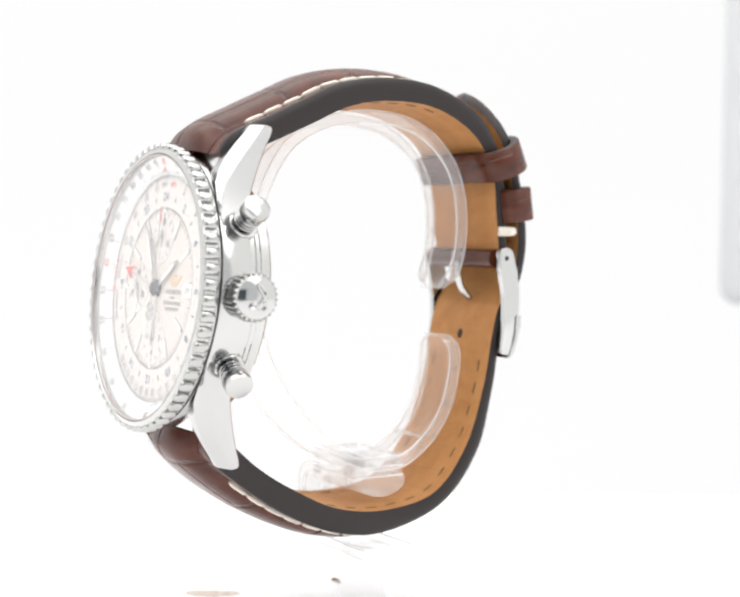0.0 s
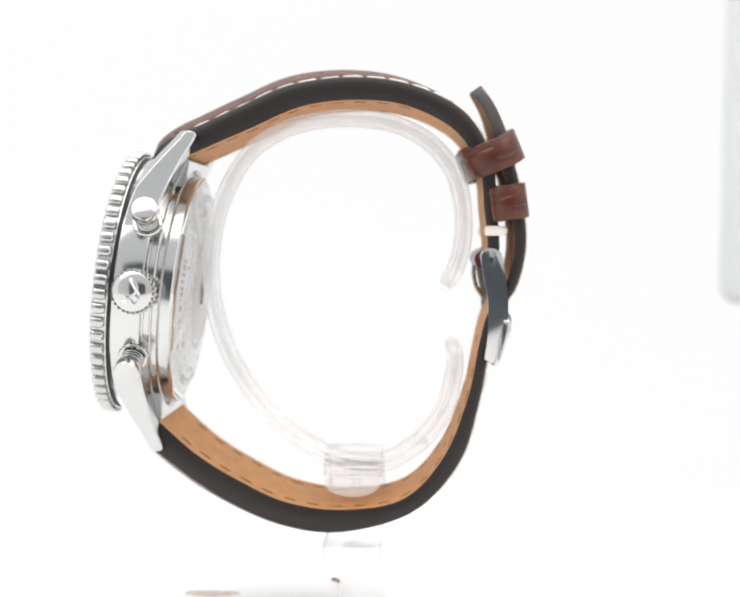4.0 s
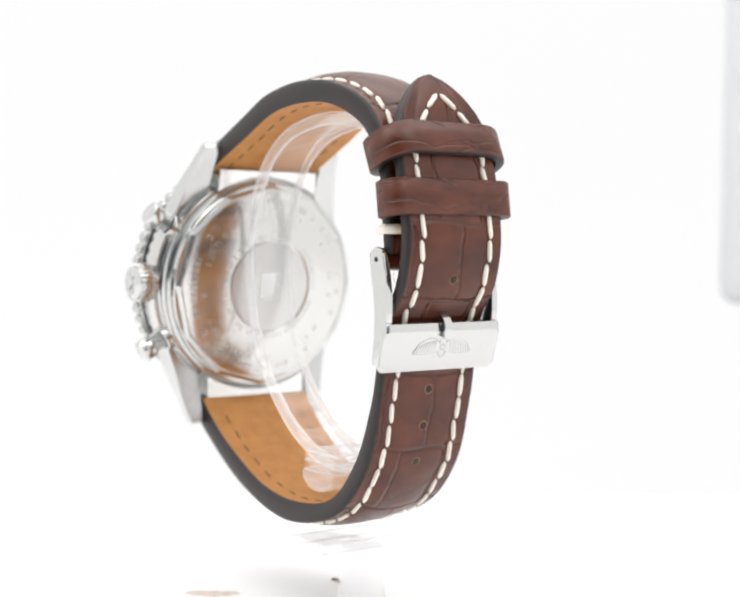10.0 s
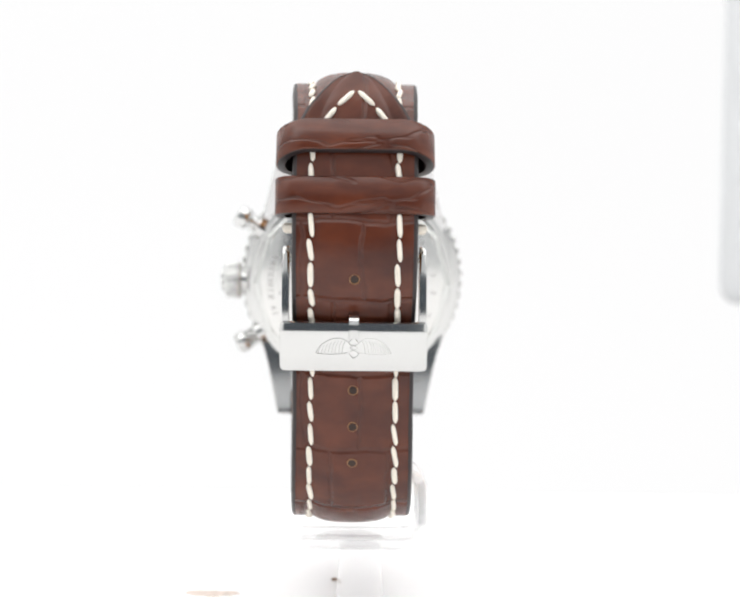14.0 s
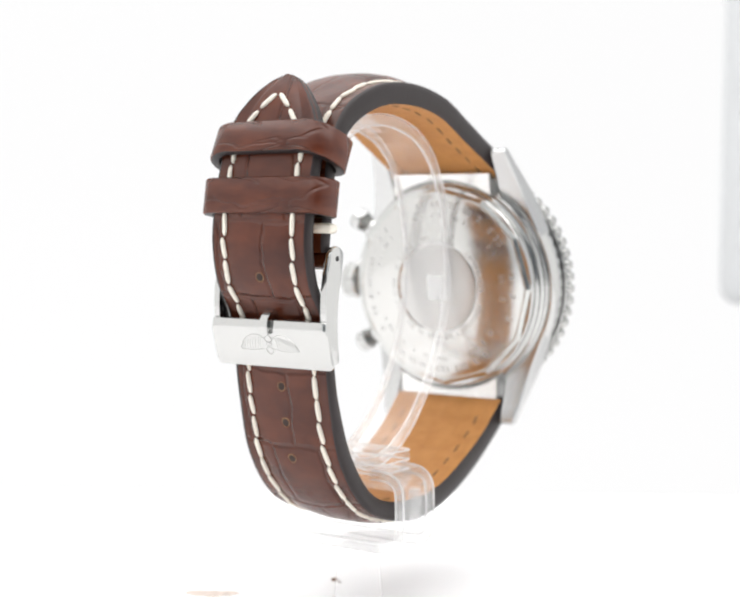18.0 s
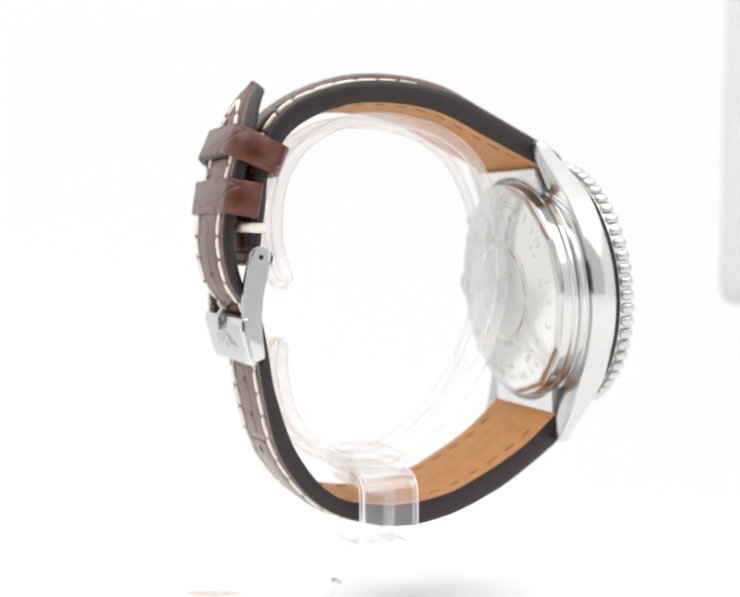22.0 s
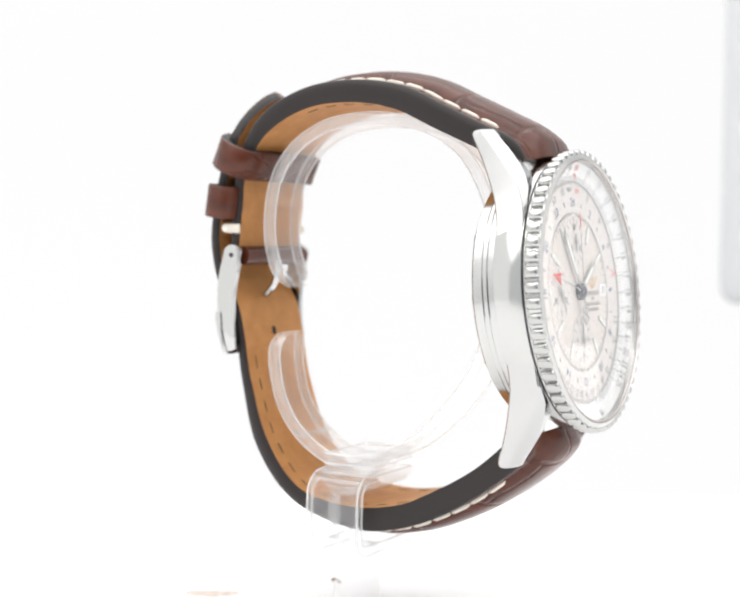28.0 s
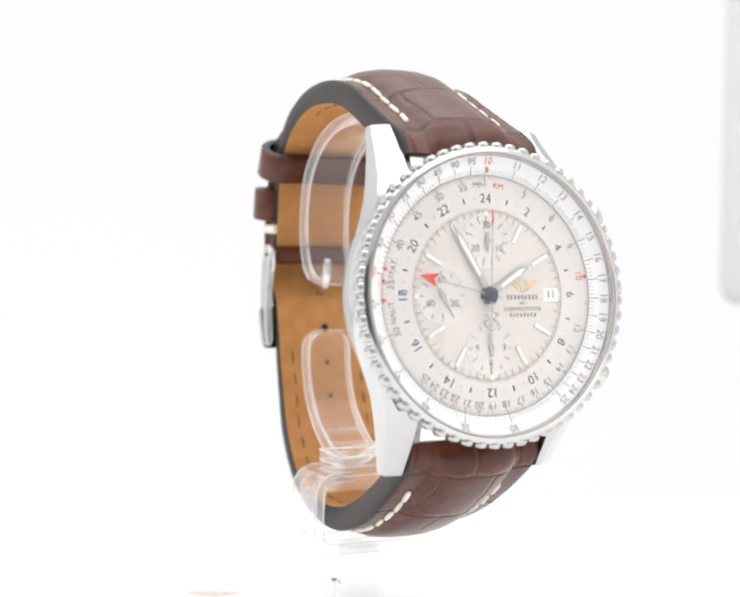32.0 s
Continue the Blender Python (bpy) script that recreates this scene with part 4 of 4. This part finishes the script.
    for sd in (1, -1):
        # a wing: its leading edge, then feathers that hang from it
        wings.append(tube([on_plate(sd * x, z) for x, z in ((0.7, -16.9), (2.0, -16.2), (3.6, -16.3), (5.2, -17.3), (6.1, -18.6))], 0.07, 5, 16))
        for k in range(8):
            f = k / 7
            x, z = 1.3 + 3.9 * f, -16.55 - 0.95 * f * f
            wings.append(tube([on_plate(sd * x, z), on_plate(sd * (x + 0.35), z - 0.7), on_plate(sd * (x + 0.55), min(-18.55, z - 1.35))], 0.055, 5, 6))
        wings.append(tube([on_plate(sd * x, z) for x, z in ((1.0, -18.5), (2.6, -18.75), (4.4, -18.8), (6.1, -18.6))], 0.055, 5, 12))
    wings.append(tube([on_plate(x, z) for x, z in ((0, -16.0), (0.8, -17.0), (-0.7, -17.7), (0.7, -18.5), (0, -19.4), (-0.8, -18.6), (0.6, -17.7), (-0.8, -17.0), (0, -16.0))], 0.08, 5, 28))
    part("engraving", in_body(join(*wings)), STEEL_ETCHED, buckle, "engraved winged emblem")["kind"] = "stuff"


build_buckle()


# ---- the stand ----
stand = tagged(new("watch_stand"), "clear acrylic watch stand with an open C-shaped ring", "display stand")


def build_stand():
    # the ring from its upper lip over the top, the front and the bottom to the lower lip
    path = spline([(0, 15.6, -9.0), (0, 17.2, -6.2), (0, 18.5, -1.8), (0, 18.8, 2.6), (0, 18.2, 8.0), (0, 16.3, 13.0), (0, 12.3, 17.5), (0, 6.4, 20.7), (0, -0.4, 21.8), (0, -7.2, 21.5), (0, -14.6, 19.6), (0, -20.9, 15.2),
                   (0, -25.2, 8.0), (0, -27.4, 0.0), (0, -27.7, -8.2), (0, -26.2, -16.3), (0, -22.9, -24.0), (0, -17.8, -31.0), (0, -11.0, -37.0), (0, -3.0, -40.6), (0, 4.0, -40.9), (0, 9.0, -38.6), (0, 13.0, -35.0), (0, 15.9, -30.4),
                   (0, 17.3, -25.0), (0, 17.6, -20.8), (0, 16.9, -17.8)], 132)
    n = len(path) - 1
    secs, lips, lines = [], ([], []), ([], [], [], [])
    flat = [(-4.3, -0.25), (4.3, -0.25), (4.3, -1.85), (-4.3, -1.85)]
    # thin white strips laid on the edges as painted glints
    glint = [[(x - 0.13, h - 0.1), (x + 0.13, h - 0.1), (x + 0.13, h + 0.1), (x - 0.13, h + 0.1)] for x, h in ((4.72, -0.06), (4.28, -2.06))]
    rim = [(4.32, -0.1), (4.55, 0.0), (4.75, -0.25), (4.75, -1.85), (4.55, -2.1), (4.32, -2.0)]
    yaw = Matrix.Translation((0, -4.6, 0)) @ Matrix.Rotation(radians(3.5), 4, "Z") @ Matrix.Translation((0, 4.6, 0))

    def turned(bm):
        bm.transform(yaw)
        return in_body(bm)

    for i, p in enumerate(path):
        d = (path[min(i + 1, n)] - path[max(i - 1, 0)]).normalized()
        out = Vector((0, d.z, -d.y)) * -1
        if out.dot(p - Vector((0, -4.6, -9.6))) < 0:
            out = -out
        near = min(1.0, min(i, n - i) / 3.0)
        k = 0.6 + 0.4 * math.sqrt(1 - (1 - near) ** 2)
        for pts, lst, sd in ((flat, secs, 1), (rim, lips[0], 1), (rim, lips[1], -1), (glint[0], lines[0], 1), (glint[0], lines[1], -1), (glint[1], lines[2], 1), (glint[1], lines[3], -1)):
            lst.append([Vector((sd * x * k, 0, 0)) + p + out * (-1.0 + (h + 1.0) * (0.5 + 0.5 * k)) for x, h in pts])
    part("ring", turned(loft(secs)), ACRYLIC, stand, "clear open ring", 30)
    for edge in lips:
        part("ring_rim", turned(loft(edge)), ACRYLIC_RIM, stand, "clear rim of the ring with its edge brightness painted white", 30)
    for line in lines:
        part("ring_glint", turned(loft(line)), ACRYLIC_GLINT, stand, "thin white strip painted as a glint along the ring", 30)
    for end in (path[0], path[-1]):
        part("ring_end", turned(box(0, end.y - 0.9, end.z, 6.0, 1.5, 0.5, 0.2, 2)), ACRYLIC_RIM, stand, "rounded clear end of the ring")
    part("ring_seam", turned(box(0, 10.7, -35.9, 9.3, 2.2, 0.35)), ACRYLIC_RIM, stand, "faint glued seam across the ring")
    part("ring_block", in_body(box(-1.0, -1.2, -39.9, 15.0, 10.0, 3.6, 0.7, 3)), ACRYLIC_THICK, stand, "clear block under the ring")
    # white strips painted as glints on the block's edges
    for z in (-38.15, -39.9, -41.55):
        bars = [box(-1.0, y, z, 14.2, 0.3, 0.26, 0.08, 1) for y in (-6.12, 3.72)] + [box(x, -1.2, z, 0.3, 9.2, 0.26, 0.08, 1) for x in (-8.42, 6.42)]
        part("block_glint", in_body(join(*bars)), ACRYLIC_GLINT, stand, "thin white strip painted as a glint round the block")
    lens = [(-6.0, -41.7), (3.7, -41.7)] + [(-1.15 + 4.85 * math.cos(radians(a)), -42.4 - 2.6 * math.sin(radians(a))) for a in range(0, 181, 15)]
    part("cross_tab", in_body(loft([[(x, y, z) for y, z in lens] for x in (-8.8, 6.8)])), ACRYLIC_RIM, stand, "clear rounded foot of the ring", 30)
    # bracket reaching round one edge of the strap
    pts = spline([(-6.5, 0, -41.6), (-10.2, 0, -41.8), (-12.2, 0, -43.4), (-12.6, 0, -46.5), (-12.6, 0, -50.5), (-12.0, 0, -53.2), (-9.7, 0, -54.2), (-3.0, 0, -54.3), (9.0, 0, -54.3)], 48)
    secs, edges, lines = [], ([], []), ([], [], [], [])
    for i, p in enumerate(pts):
        d = (pts[min(i + 1, 48)] - pts[max(i - 1, 0)]).normalized()
        nrm = Vector((-d.z, 0, d.x))
        secs.append([p + nrm * h + Vector((0, y, 0)) for y, h in ((-5.7, -0.9), (3.5, -0.9), (3.5, 0.9), (-5.7, 0.9))])
        for lst, y0, y1 in ((edges[0], 3.52, 4.0), (edges[1], -5.72, -6.2)):
            m = (y0 + y1) / 2
            lst.append([p + nrm * h + Vector((0, y, 0)) for y, h in ((y0, -1.0), (m, -1.05), (y1, -0.6), (y1, 0.6), (m, 1.05), (y0, 1.0))])
        # thin white strips, the painted glints of the bracket
        for lst, (y0, h0) in zip(lines, ((3.95, 0.8), (3.95, -0.8), (-6.15, 0.8), (-6.15, -0.8))):
            lst.append([p + nrm * (h0 + h) + Vector((0, y0 + y, 0)) for y, h in ((-0.12, -0.12), (0.12, -0.12), (0.12, 0.12), (-0.12, 0.12))])
    part("bracket", in_body(loft(secs)), ACRYLIC_THICK, stand, "clear bent bracket under the strap", 30)
    for lst in edges:
        part("bracket_rim", in_body(loft(lst)), ACRYLIC_RIM, stand, "clear edge of the bracket with its brightness painted white", 30)
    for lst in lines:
        part("bracket_glint", in_body(loft(lst)), ACRYLIC_GLINT, stand, "thin white strip painted as a glint along the bracket", 30)
    for y in (-1.6, -0.6):
        part("bracket_rib", in_body(box(-12.6, y, -48.0, 2.0, 0.35, 8.0, 0.12, 1)), ACRYLIC_RIM, stand, "fine moulded rib")
    neck = lathe([(0, -55.2), (3.6, -55.2), (3.7, -58.0), (4.0, -61.0), (4.3, -64.2), (4.5, -66.0), (0, -66.0)], 48, closed=False)
    neck.transform(Matrix.Translation((-X0, 0.4, 0)) @ Matrix.Rotation(radians(90), 4, "X"))
    part("neck", in_body(neck), ACRYLIC_POST, stand, "clear flared foot", 40)


build_stand()


def motions():
    rows = [(0, -57.72), (2, -74.78), (4, -91.97), (6, -109.26), (8, -126.63), (10, -144.07), (12, -161.55), (14, -179.05), (16, -196.55),
            (18, -214.03), (20, -231.47), (22, -248.84), (24, -266.14), (26, -283.33), (28, -300.40), (30, -317.32), (32, -334.07)]
    for thing in (watch, stand):
        walk(thing, [(t, pose(0, 0, 0, 0, 0, a)) for t, a in rows])


motions()
